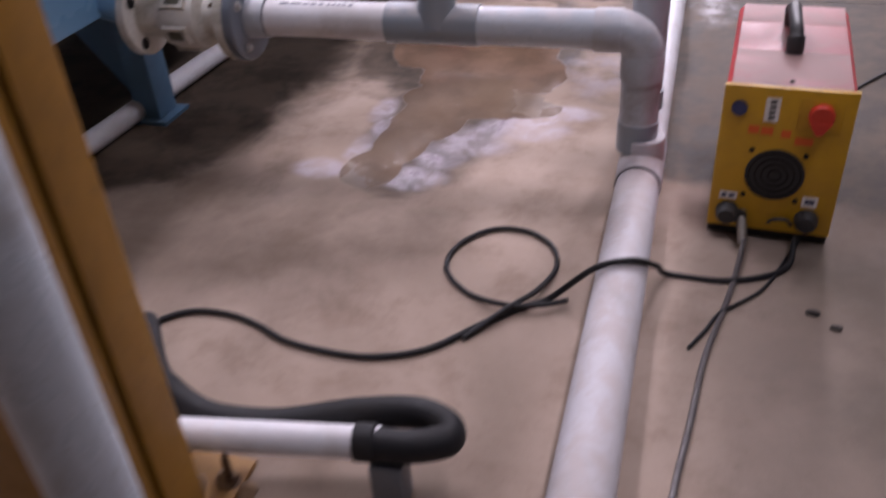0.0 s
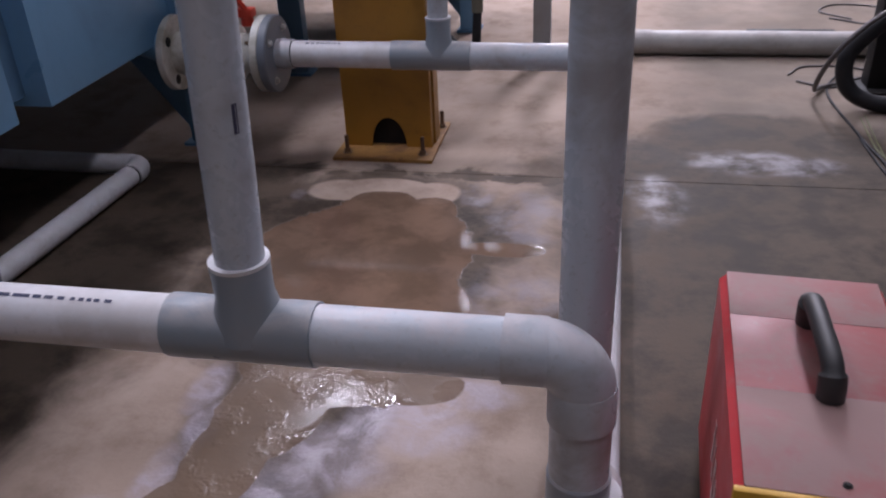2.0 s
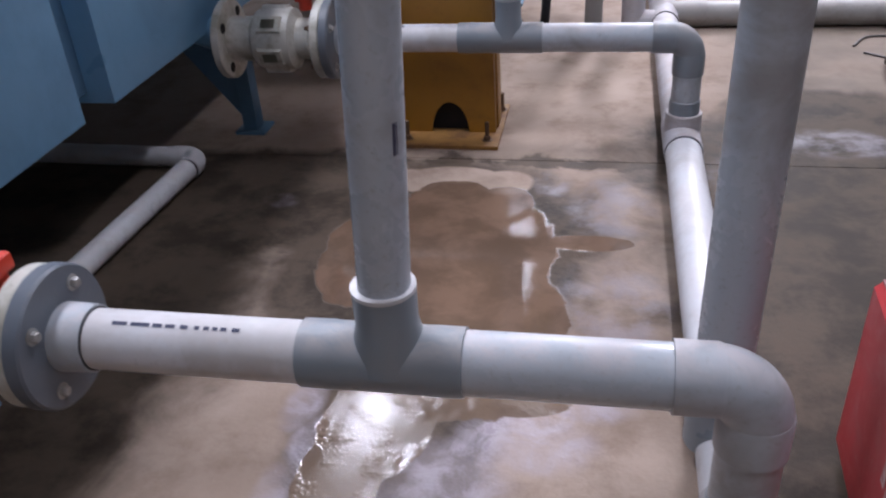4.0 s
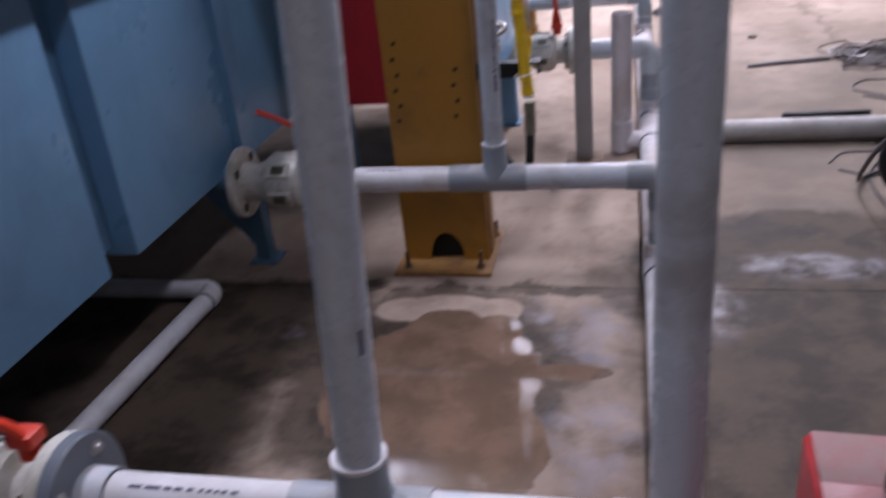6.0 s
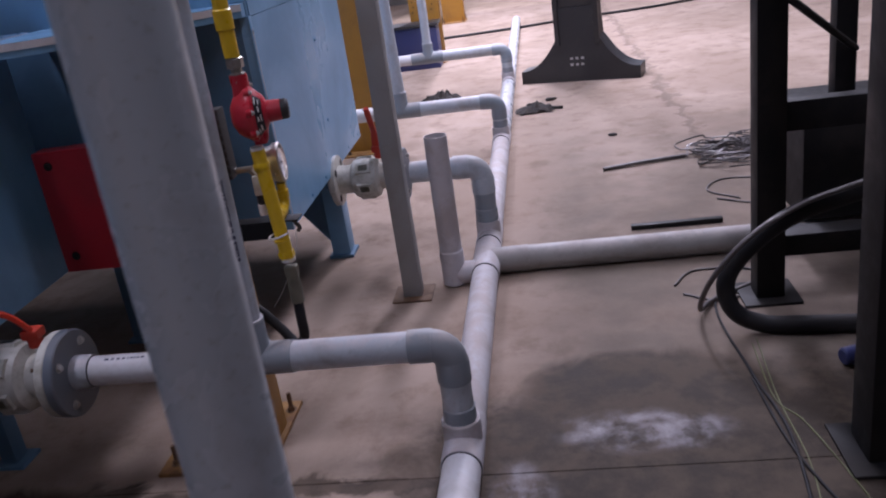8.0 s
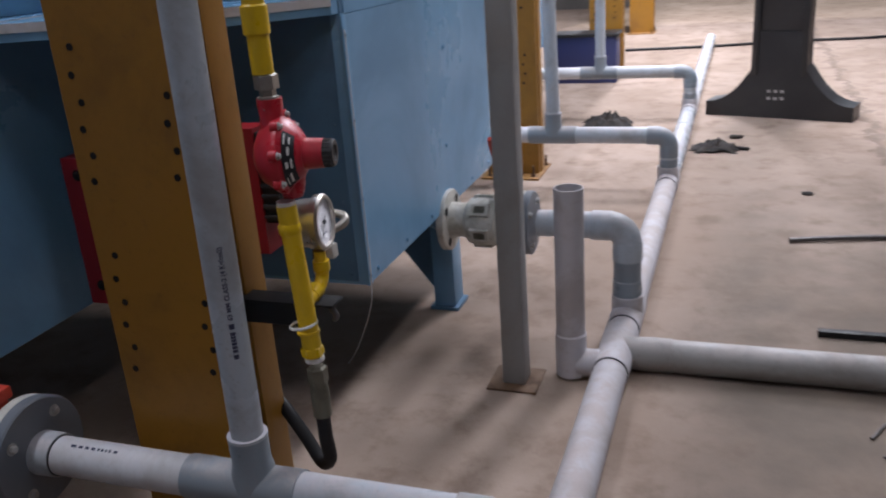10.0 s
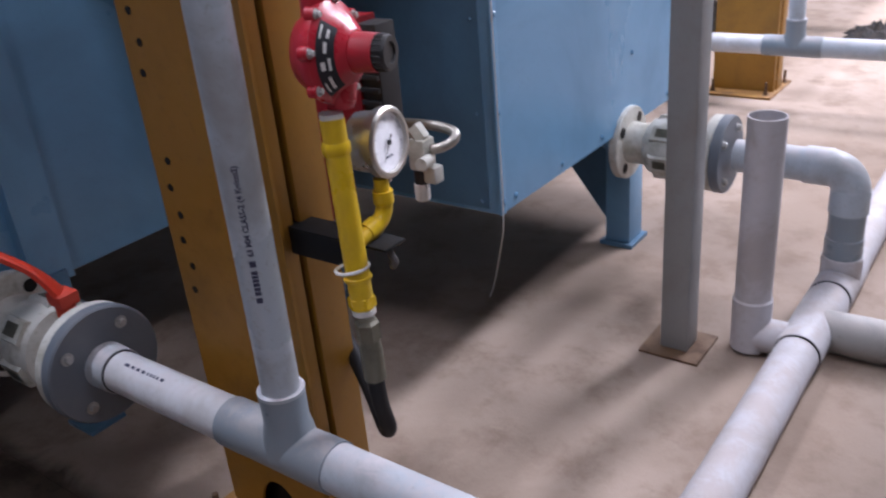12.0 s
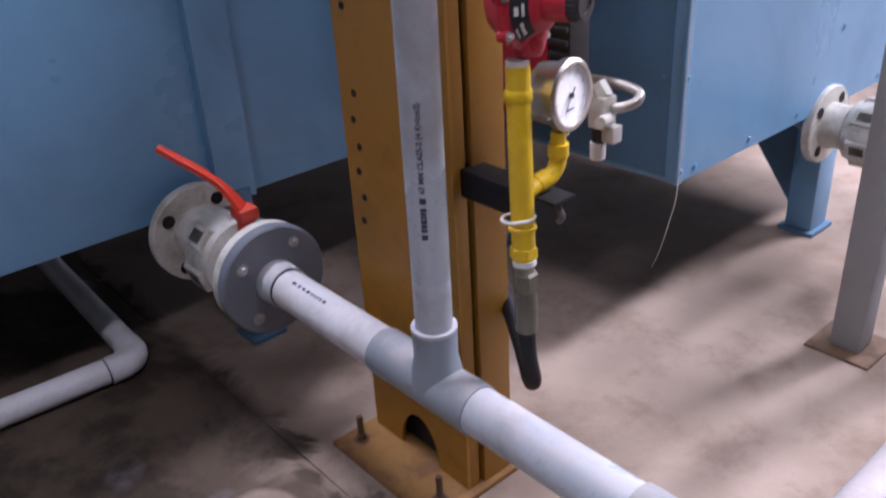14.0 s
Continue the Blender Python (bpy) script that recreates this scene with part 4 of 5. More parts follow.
# ---- steel columns ----
def column(dx, dy, arched=True):
    """Ochre column of two facing channels on a bolted base plate, with rows of punched holes."""
    x0, x1, y0, y1 = -0.955 + dx, -0.650 + dx, 3.795 + dy, 3.914 + dy
    th = thing("steel_column", ((x0 + x1) / 2, y0, 0), "ochre-yellow painted steel column with punched holes on a base plate", "column", "ochre steel columns")
    # front channel: the web carries the arch at its foot
    xm, ra = (x0 + x1) / 2 + 0.002, 0.062
    arch = [(xm + ra * math.cos(a), 0.012 + 0.105 * math.sin(a)) for a in [math.pi * k / 14 for k in range(15)]]
    web = [(x0, 0.012)] + (arch[::-1] if arched else []) + [(x1, 0.012), (x1, 3.9), (x0, 3.9)]
    part("front_channel_web", prism(B(), web, y0, y0 + 0.007, "y"), YELLOW_PAINT, th)
    bm = B()
    box(bm, (x1 - 0.007, y0 + 0.007, 0.012), (x1, y0 + 0.031, 3.9), 0.0015)
    box(bm, (x0, y0 + 0.007, 0.012), (x0 + 0.007, y0 + 0.031, 3.9), 0.0015)
    part("front_channel_flanges", bm, YELLOW_PAINT, th)
    bm = B()
    box(bm, (x1 - 0.014, y0 + 0.041, 0.012), (x1 + 0.006, y1, 3.9), 0.003)
    box(bm, (x0 - 0.006, y0 + 0.041, 0.012), (x0 + 0.014, y1, 3.9), 0.003)
    part("rear_flanges", bm, YELLOW_PAINT, th, "lighter rear channel flange")
    part("rear_web", box(B(), (x0 + 0.014, y1 - 0.008, 0.18), (x1 - 0.014, y1, 3.9)), YELLOW_PAINT, th)
    part("seam", box(B(), (x0 + 0.02, y0 + 0.030, 0.012), (x1 - 0.012, y0 + 0.042, 3.9)), BLACK_STEEL, th, "dark gap between the channels")
    hole = None
    for k in range(22):
        if k % 8 in (6, 7):
            continue
        for side in (0, 1):
            if side and k % 8 in (4, 5):
                continue
            at = Vector(((x1 - 0.075 if side else x0 + 0.034) + (0.010 if k % 2 else 0), y0 - 0.001, 0.535 + 0.052 * k + (0.012 if side else 0)))
            if hole is None:
                hole = part("punched_hole", lathe(B(), ORIGIN[th.name], (0, 1, 0), [(0, 0.0075), (0.0014, 0.0075)], 10), BLACK_STEEL, th, "dark punched hole")
                hole.location = at - ORIGIN[th.name]
            else:
                h2 = new("punched_hole", hole.data)
                h2.parent, h2.location = th, at - ORIGIN[th.name]
                tagged(h2, "dark punched hole")
    plate = part("base_plate", box(B(), (x0 - 0.02, 3.684 + dy, 0.0), (x1 + 0.02, 4.045 + dy, 0.012), 0.002), RUST_PLATE, th, "rust-stained base plate")
    for px, py in ((x0 + 0.02, 3.735 + dy), (x1 - 0.02, 3.735 + dy), (x1 - 0.0, 3.99 + dy), (x0 + 0.01, 3.99 + dy)):
        bm = B()
        rod(bm, (px, py, 0.01), (px, py, 0.075), 0.007, 10, 0.001)
        bolt(bm, (px, py, 0.012), (0, 0, 1), 0.012, 0.014)
        part("anchor_bolt", bm, RUST_STEEL, plate)
    if arched:
        part("inner_bolt", bolt(rod(B(), (xm - 0.01, y0 + 0.05, 0.012), (xm - 0.01, y0 + 0.05, 0.062), 0.007, 12, 0.002), (xm - 0.01, y0 + 0.05, 0.036), (0, 0, 1), 0.011, 0.012), STEEL, plate, "bright bolt inside the arch")
    return th


for dx, dy in ((0, 0), (-0.16, 3.43), (-0.12, 6.9), (-0.15, 10.3), (0.0, -3.0)):
    column(dx, dy, dy <= 0)
# pipe in front of the first column
near = thing("upright_pipe", (-0.56, 0.66, 0), "thin grey upright plastic pipe beside the ochre column", "pipe")
part("pipe", rod(B(), (-0.56, 0.66, 0.0), (-0.56, 0.66, 3.4), 0.045), PVC, near)

# ---- grey post ----
post = thing("grey_post", (-0.357, 4.828, 0), "grey painted square steel post on a rusty base plate", "post")
part("shaft", box(B(), (-0.394, 4.791, 0.007), (-0.320, 4.865, 3.9), 0.006), POST_PAINT, post)
part("base_plate", box(B(), (-0.437, 4.750, 0), (-0.277, 4.906, 0.007), 0.001), RUST_STEEL, post, "rusty square base plate")

# ---- burner boxes ----
burner = thing("red_burner_box", (-1.05, 4.2, 0.48), "red painted burner housing with black louvres between the tanks", "burner")
part("housing", prism(B(), [(-1.39, 0.475), (-1.0, 0.475), (-1.0, 0.65), (-0.805, 0.65), (-0.805, 0.965), (-0.93, 0.965), (-0.96, 0.89), (-1.39, 0.885)], 4.20, 4.27, "y"), RED_BOX, burner)
part("rear_drum", rod(B(), (-1.12, 4.27, 0.70), (-1.12, 4.53, 0.70), 0.11, 28), BLACK_STEEL, burner)
louvre = part("louvre_box", box(B(), (-0.804, 4.205, 0.73), (-0.752, 4.265, 0.955), 0.003), BLACK_PLASTIC, burner, "black louvre box")
for k in range(8):
    part("slat", box(B(), (-0.802, 4.196, 0.742 + 0.026 * k), (-0.754, 4.2045, 0.753 + 0.026 * k), 0.002), BLACK_PLASTIC, louvre)
for px, pz in ((-1.345, 0.53), (-1.345, 0.84), (-1.0, 0.84)):
    part("cover_bolt", bolt(B(), (px, 4.20, pz), (0, -1, 0), 0.010), BLACK_STEEL, burner)

# ---- gas line on the column ----
GX, GY = -0.462, 3.757
gas = thing("gas_pipe", (GX, GY, 0.62), "bright yellow painted gas pipe with a side elbow", "pipe")
part("lower_pipe", rod(B(), (GX + 0.014, GY - 0.008, 0.625), (GX - 0.010, GY + 0.008, 0.925), 0.0185, 24), YELLOW_PIPE, gas)
part("coupling", lathe(B(), (GX - 0.007, GY + 0.006, 0.87), (-0.08, 0.05, 1), [(0, 0.019), (0.004, 0.0215), (0.018, 0.0215), (0.022, 0.019)], 24), YELLOW_PIPE, gas)
part("bead", lathe(B(), (GX + 0.008, GY - 0.004, 0.672), (-0.08, 0.05, 1), [(0, 0.019), (0.002, 0.0225), (0.006, 0.0225), (0.008, 0.019)], 24), YELLOW_PIPE, gas)
part("hex_end", lathe(B(), (GX + 0.013, GY - 0.007, 0.628), (-0.08, 0.05, 1), [(0, 0.0225), (0.016, 0.0225), (0.018, 0.019)], 6), YELLOW_PIPE, gas)
part("white_tape", lathe(B(), (GX + 0.015, GY - 0.008, 0.617), (0, 0, 1), [(0, 0.017), (0, 0.019), (0.009, 0.019), (0.009, 0.017)], 20), WHITE_THREAD, gas, "white thread tape")
part("top_tape", lathe(B(), (GX - 0.010, GY + 0.008, 0.924), (0, 0, 1), [(0, 0.016), (0, 0.0175), (0.01, 0.0175), (0.01, 0.016)], 20), WHITE_LABEL, gas, "white thread tape")
bm = B()
sweep(bm, bend((-0.452, 3.832, 0.745), (0.1, 1, 0.25), (0, 0, 1), 0.025), 0.0135, 16)
rod(bm, (GX + 0.004, GY, 0.728), (-0.455, 3.81, 0.739), 0.0135, 16)
rod(bm, (-0.452, 3.832, 0.765), (-0.452, 3.832, 0.812), 0.012, 16)
lathe(bm, (-0.458, 3.79, 0.735), (0.1, 1, 0.25), [(0, 0.0135), (0, 0.0165), (0.022, 0.0165), (0.022, 0.0135)], 18)
lathe(bm, (-0.452, 3.832, 0.772), (0, 0, 1), [(0, 0.0135), (0, 0.0165), (0.02, 0.0165), (0.02, 0.0135)], 18)
part("side_elbow", bm, YELLOW_PIPE, gas)
part("upper_pipe", rod(B(), (-0.487, 3.775, 1.165), (-0.50, 3.78, 3.4), 0.0195, 24), YELLOW_PIPE, gas)
part("upper_coupling", lathe(B(), (-0.488, 3.775, 1.23), (0, 0, 1), [(0, 0.019), (0.004, 0.0235), (0.05, 0.0235), (0.054, 0.019)], 24), YELLOW_PIPE, gas)
bm = B()
lathe(bm, (-0.484, 3.776, 1.102), (0, 0, 1), [(0, 0.021), (0.022, 0.021), (0.024, 0.015), (0.034, 0.015), (0.036, 0.022), (0.06, 0.022), (0.064, 0.016), (0.07, 0.016)], 6)
part("union_nut", bm, BRASS_GREY, gas, "dull zinc union nuts")

reg = thing("gas_regulator", (-0.478, 3.770, 1.01), "crimson gas regulator with bolted round cover and black knob", "regulator")
n = Vector((0.975, 0.22, 0.0)).normalized()
c = Vector((-0.485, 3.768, 1.008))
part("diaphragm_case", lathe(B(), c - n * 0.05, n, [(0, 0.028), (0.012, 0.050), (0.03, 0.062), (0.042, 0.071), (0.05, 0.073), (0.056, 0.073), (0.058, 0.070), (0.064, 0.063), (0.080, 0.047), (0.090, 0.032)], 40), RED_REG, reg)
part("bonnet", lathe(B(), c + n * 0.030, n, [(0, 0.034), (0.005, 0.029), (0.045, 0.027), (0.045, 0.02)], 28), RED_REG, reg)
bm = B()
lathe(bm, c + n * 0.060, n, [(0, 0.021), (0.002, 0.0250), (0.030, 0.0250), (0.034, 0.023), (0.034, 0.015), (0.031, 0.014), (0.031, 0.001)], 40)
knob = part("knob", bm, BLACK_PLASTIC, reg, "black ribbed knob")
s, u = frame_of(n)[1:]
for k in range(20):
    a = 2 * math.pi * k / 20
    off = s * math.cos(a) + u * math.sin(a)
    part("grip_rib", rod(B(), c + n * 0.063 + off * 0.0250, c + n * 0.089 + off * 0.0250, 0.0016, 6), BLACK_PLASTIC, knob)
part("inlet_neck", lathe(B(), (-0.498, 3.763, 1.05), (0, 0, 1), [(0, 0.024), (0.03, 0.021), (0.05, 0.023), (0.062, 0.023), (0.062, 0.015)], 24), RED_REG, reg)
part("outlet_neck", lathe(B(), (-0.476, 3.766, 0.965), (0.03, -0.01, -1), [(0, 0.026), (0.028, 0.02), (0.036, 0.016)], 24), RED_REG, reg)
for k in range(8):
    a = 2 * math.pi * k / 8 + 0.2
    off = s * math.cos(a) + u * math.sin(a)
    part("cover_lug", lathe(B(), c - n * 0.006 + off * 0.072, n, [(0, 0.010), (0.014, 0.010)], 12), RED_REG, reg)
for k in range(8):
    a = 2 * math.pi * k / 8 + 0.2
    off = s * math.cos(a) + u * math.sin(a)
    part("cover_screw", bolt(B(), c + n * 0.008 + off * 0.072, n, 0.005, 0.006), GALV, reg, "zinc cover screw")
# curved maker's plate, its writing as bars
def arc_band(bm, a0, a1, r0, r1, h0, h1, steps=12):
    prev = None
    for k in range(steps + 1):
        a = a0 + (a1 - a0) * k / steps
        off = s * math.cos(a) + u * math.sin(a)
        row = [bm.verts.new(c + n * h0 + off * r0), bm.verts.new(c + n * h1 + off * r1)]
        if prev:
            bm.faces.new((prev[0], row[0], row[1], prev[1]))
        prev = row
    return bm
plate = part("name_plate", arc_band(B(), -0.95, 0.95, 0.0655, 0.047, 0.0133, 0.0315), BLACK_INK, reg, "black curved name plate")
for a0, a1, r0, r1 in ((-0.8, -0.40, 0.058, 0.0545), (-0.8, -0.5, 0.0635, 0.0615), (-0.2, 0.0, 0.062, 0.0575), (-0.25, 0.08, 0.0545, 0.0515), (0.2, 0.46, 0.0585, 0.055), (0.52, 0.85, 0.0635, 0.0615), (0.56, 0.8, 0.0565, 0.0535)):
    h0, h1 = [0.0141 + (0.0655 - r) / 0.0185 * 0.0182 for r in (r0, r1)]
    part("plate_mark", arc_band(B(), a0, a1, r0, r1, h0, h1, 6), WHITE_LABEL, plate, "white printed mark")

gauge = thing("pressure_gauge", (-0.452, 3.832, 0.81), "round stainless pressure gauge with a white dial", "gauge")
g = Vector((-0.436, 3.836, 0.871))
gn = Vector((0.985, 0.13, 0.05)).normalized()
gs, gu = frame_of(gn)[1:]
part("case", lathe(B(), g - gn * 0.052, gn, [(0, 0.03), (0.003, 0.047), (0.04, 0.049), (0.042, 0.055), (0.056, 0.056), (0.060, 0.052), (0.060, 0.047), (0.052, 0.046)], 44), STEEL, gauge)
dial = part("dial", lathe(B(), g - gn * 0.001, gn, [(0, 0.0465), (0.0015, 0.0465)], 44), DIAL, gauge, "white dial")
bm = B()
for k in range(41):
    a = radians(225 - 270 * k / 40)
    off = gs * math.cos(a) + gu * math.sin(a)
    r0 = 0.034 if k % 5 == 0 else 0.038
    t = gs * math.sin(a) - gu * math.cos(a)
    w = 0.0006 if k % 5 == 0 else 0.0003
    base = g + gn * 0.0012
    bm.faces.new([bm.verts.new(base + off * r + t * e) for r, e in ((r0, -w), (0.042, -w), (0.042, w), (r0, w))])
part("scale_marks", bm, GREY_INK, dial)
bm = B()
a = radians(308)
off, t = gs * math.cos(a) + gu * math.sin(a), gs * math.sin(a) - gu * math.cos(a)
base = g + gn * 0.004
bm.faces.new([bm.verts.new(base + off * r + t * e) for r, e in ((-0.014, -0.0022), (0.034, -0.0006), (0.034, 0.0006), (-0.014, 0.0022))])
lathe(bm, g + gn * 0.002, gn, [(0, 0.004), (0.004, 0.004)], 16)
part("needle", bm, BLACK_INK, dial, "black needle")
bm = B()
bars(bm, Matrix.Translation(g + gn * 0.0012 - gu * 0.022) @ Matrix((gs, gu, gn)).transposed().to_4x4(), [(-0.010, 0.012)], 0.003)
part("dial_print", bm, GREY_INK, dial)
glass = part("glass", lathe(B(), g + gn * 0.0055, gn, [(0, 0.0465), (0.0012, 0.0465)], 44), GLASS, gauge)
glass.visible_shadow = False
part("stem", rod(B(), (-0.450, 3.836, 0.805), (-0.450, 3.838, 0.83), 0.011, 12), STEEL, gauge)

arm = thing("bracket_arm", (-0.63, 3.80, 0.70), "blackened steel angle bracket welded to the column", "bracket")
bm = B()
box(bm, (-0.634, 3.775, 0.722), (-0.402, 3.825, 0.727), 0.001)
box(bm, (-0.634, 3.775, 0.678), (-0.45, 3.780, 0.722), 0.001)
part("angle", bm, BLACK_STEEL, arm)
part("hook", sweep(B(), smooth_path([(-0.425, 3.80, 0.722), (-0.415, 3.80, 0.708), (-0.408, 3.80, 0.695), (-0.414, 3.80, 0.686)], 5), 0.006, 8), WIRE_GREY, arm, "dull steel hook end")
part("scorched_weld", box(B(), (-0.6335, 3.77, 0.727), (-0.618, 3.83, 0.752), 0.004), RUST_STEEL, arm, "scorched weld")
part("wire_tie", sweep(B(), [Vector((GX + 0.006 + 0.026 * math.cos(a), GY - 0.003 + 0.026 * math.sin(a), 0.695 + 0.004 * math.cos(a))) for a in [2 * math.pi * k / 24 for k in range(25)]], 0.0028, 6), WHITE_THREAD, arm, "white tie wire")

hose = thing("gas_hose", (-0.446, 3.747, 0.33), "short black rubber gas hose with crimped zinc end", "hose")
bm = B()
lathe(bm, (GX + 0.016, GY - 0.009, 0.582), (0, 0, 1), [(0, 0.012), (0, 0.020), (0.030, 0.020), (0.034, 0.015)], 6)
lathe(bm, (GX + 0.014, GY - 0.006, 0.505), (0.02, -0.03, 1), [(0, 0.014), (0, 0.0185), (0.055, 0.0185), (0.077, 0.0155), (0.078, 0.012)], 24)
part("crimped_ferrule", bm, OLIVE_ZINC, hose, "crimped dull zinc ferrule")
part("tube", sweep(B(), smooth_path([(GX + 0.014, GY - 0.006, 0.52), (-0.452, 3.758, 0.45), (-0.463, 3.782, 0.38), (-0.50, 3.812, 0.345), (-0.55, 3.84, 0.385), (-0.61, 3.87, 0.43), (-0.70, 3.93, 0.46), (-0.8, 4.05, 0.47)], 8), 0.0145, 14), RUBBER, hose)

nv = thing("needle_valve", (-0.625, 4.15, 0.6), "small pale grey needle valve with a bent tube", "valve")
bm = B()
box(bm, (-0.645, 4.13, 0.69), (-0.605, 4.17, 0.755), 0.006)
box(bm, (-0.615, 4.135, 0.665), (-0.585, 4.165, 0.70), 0.005)
rod(bm, (-0.62, 4.15, 0.75), (-0.64, 4.15, 0.775), 0.018, 6)
rod(bm, (-0.60, 4.14, 0.715), (-0.59, 4.10, 0.72), 0.012, 14)
part("body", bm, WHITE_VALVE, nv)
part("bent_tube", sweep(B(), smooth_path([(-0.605, 4.155, 0.730), (-0.582, 4.17, 0.736), (-0.572, 4.19, 0.745), (-0.588, 4.207, 0.755), (-0.65, 4.21, 0.760), (-0.76, 4.20, 0.758)], 8), 0.0105, 12), BRASS_GREY, nv, "dull bent steel tube")
part("black_stem", rod(B(), (-0.632, 4.15, 0.65), (-0.632, 4.15, 0.695), 0.015, 16), BLACK_PLASTIC, nv)
part("white_cap", rod(B(), (-0.633, 4.15, 0.622), (-0.633, 4.15, 0.66), 0.016, 18, 0.002), WHITE_LABEL, nv, "white cap")

cord = thing("loose_string", (-0.70, 4.535, 0.1), "thin pale string hanging down the tank corner to the floor", "string")
part("strand", sweep(B(), smooth_path([(-0.695, 4.53, 1.15), (-0.694, 4.529, 0.8), (-0.693, 4.528, 0.45), (-0.73, 4.56, 0.32), (-0.85, 4.70, 0.13), (-0.95, 4.82, 0.003)], 6), 0.0014, 6), WHITE_THREAD, cord)


for ob, shift in ((gas, (-0.034, 0.040, -0.013)), (reg, (-0.020, 0.055, -0.004)), (gauge, (-0.047, 0.057, -0.020)), (arm, (-0.040, 0.038, -0.017)), (hose, (-0.034, 0.043, -0.026)), (nv, (-0.038, 0.05, -0.014))):
    ob.location += Vector(shift)

# ---- printing on the pipes ----
def along_pipe(p, axis_dir, out):
    x, z = Vector(axis_dir).normalized(), Vector(out).normalized()
    z = (z - x * z.dot(x)).normalized()
    m = Matrix((x, z.cross(x), z)).transposed().to_4x4()
    return Matrix.Translation(p) @ m


rv = 0.0315
out = Vector((0.66, -0.75, 0)).normalized()
mb = along_pipe(Vector((-0.5863, 3.684, 0.664)) + out * (rv + 0.0008), (0.01, 0, 1), out)
for span in [(0.0, 0.009), (0.013, 0.019), (0.0205, 0.0265), (0.028, 0.034), (0.0355, 0.040), (0.0415, 0.046), (0.0475, 0.0535), (0.060, 0.070)]:
    part("print_bar", bars(B(), mb, [span], 0.0095, rv), GREY_INK, br_b, "dark printed mark")
lettering("pipe_print", "63 MM CLASS-2 (4 Kg/cm2)", 0.0122, br_b, mb @ Matrix.Translation((0.077, 0, 0)), GREY_INK, rv)
rb = 0.0425 * 0.98
out = Vector((0.0, -0.33, 0.94)).normalized()
mb = along_pipe(Vector((-0.90, 3.684, 0.369)) + out * (rb + 0.0006), (-1, 0, 0), out)
for span in [(0.0, 0.01), (0.016, 0.022), (0.026, 0.031), (0.035, 0.041), (0.045, 0.05), (0.056, 0.066), (0.072, 0.082), (0.088, 0.098), (0.104, 0.118)]:
    part("print_bar", bars(B(), mb, [span], 0.0065, rb), GREY_INK, br_b, "dark printed mark")
ra = 0.0475 * 0.98
mb = along_pipe(Vector((-0.80, 2.132, 0.405)) + out * (ra + 0.0006), (-1, 0, 0), out)
for span in [(0.0, 0.012), (0.020, 0.03), (0.034, 0.042), (0.047, 0.056), (0.062, 0.07), (0.08, 0.092), (0.1, 0.115), (0.12, 0.135), (0.14, 0.17), (0.175, 0.2)]:
    part("print_bar", bars(B(), mb, [span], 0.0065, ra), GREY_INK, br_a, "dark printed mark")


out = Vector((0.83, -0.56, 0)).normalized()
mb = along_pipe(Vector((-0.5755, 2.132, 0.733)) + out * (0.0365 + 0.0018), (0.05, 0, 1), out)
part("smudge", bars(B(), mb, [(0.0, 0.042)], 0.008, 0.0365), GREY_INK, br_a, "dark scuff mark")


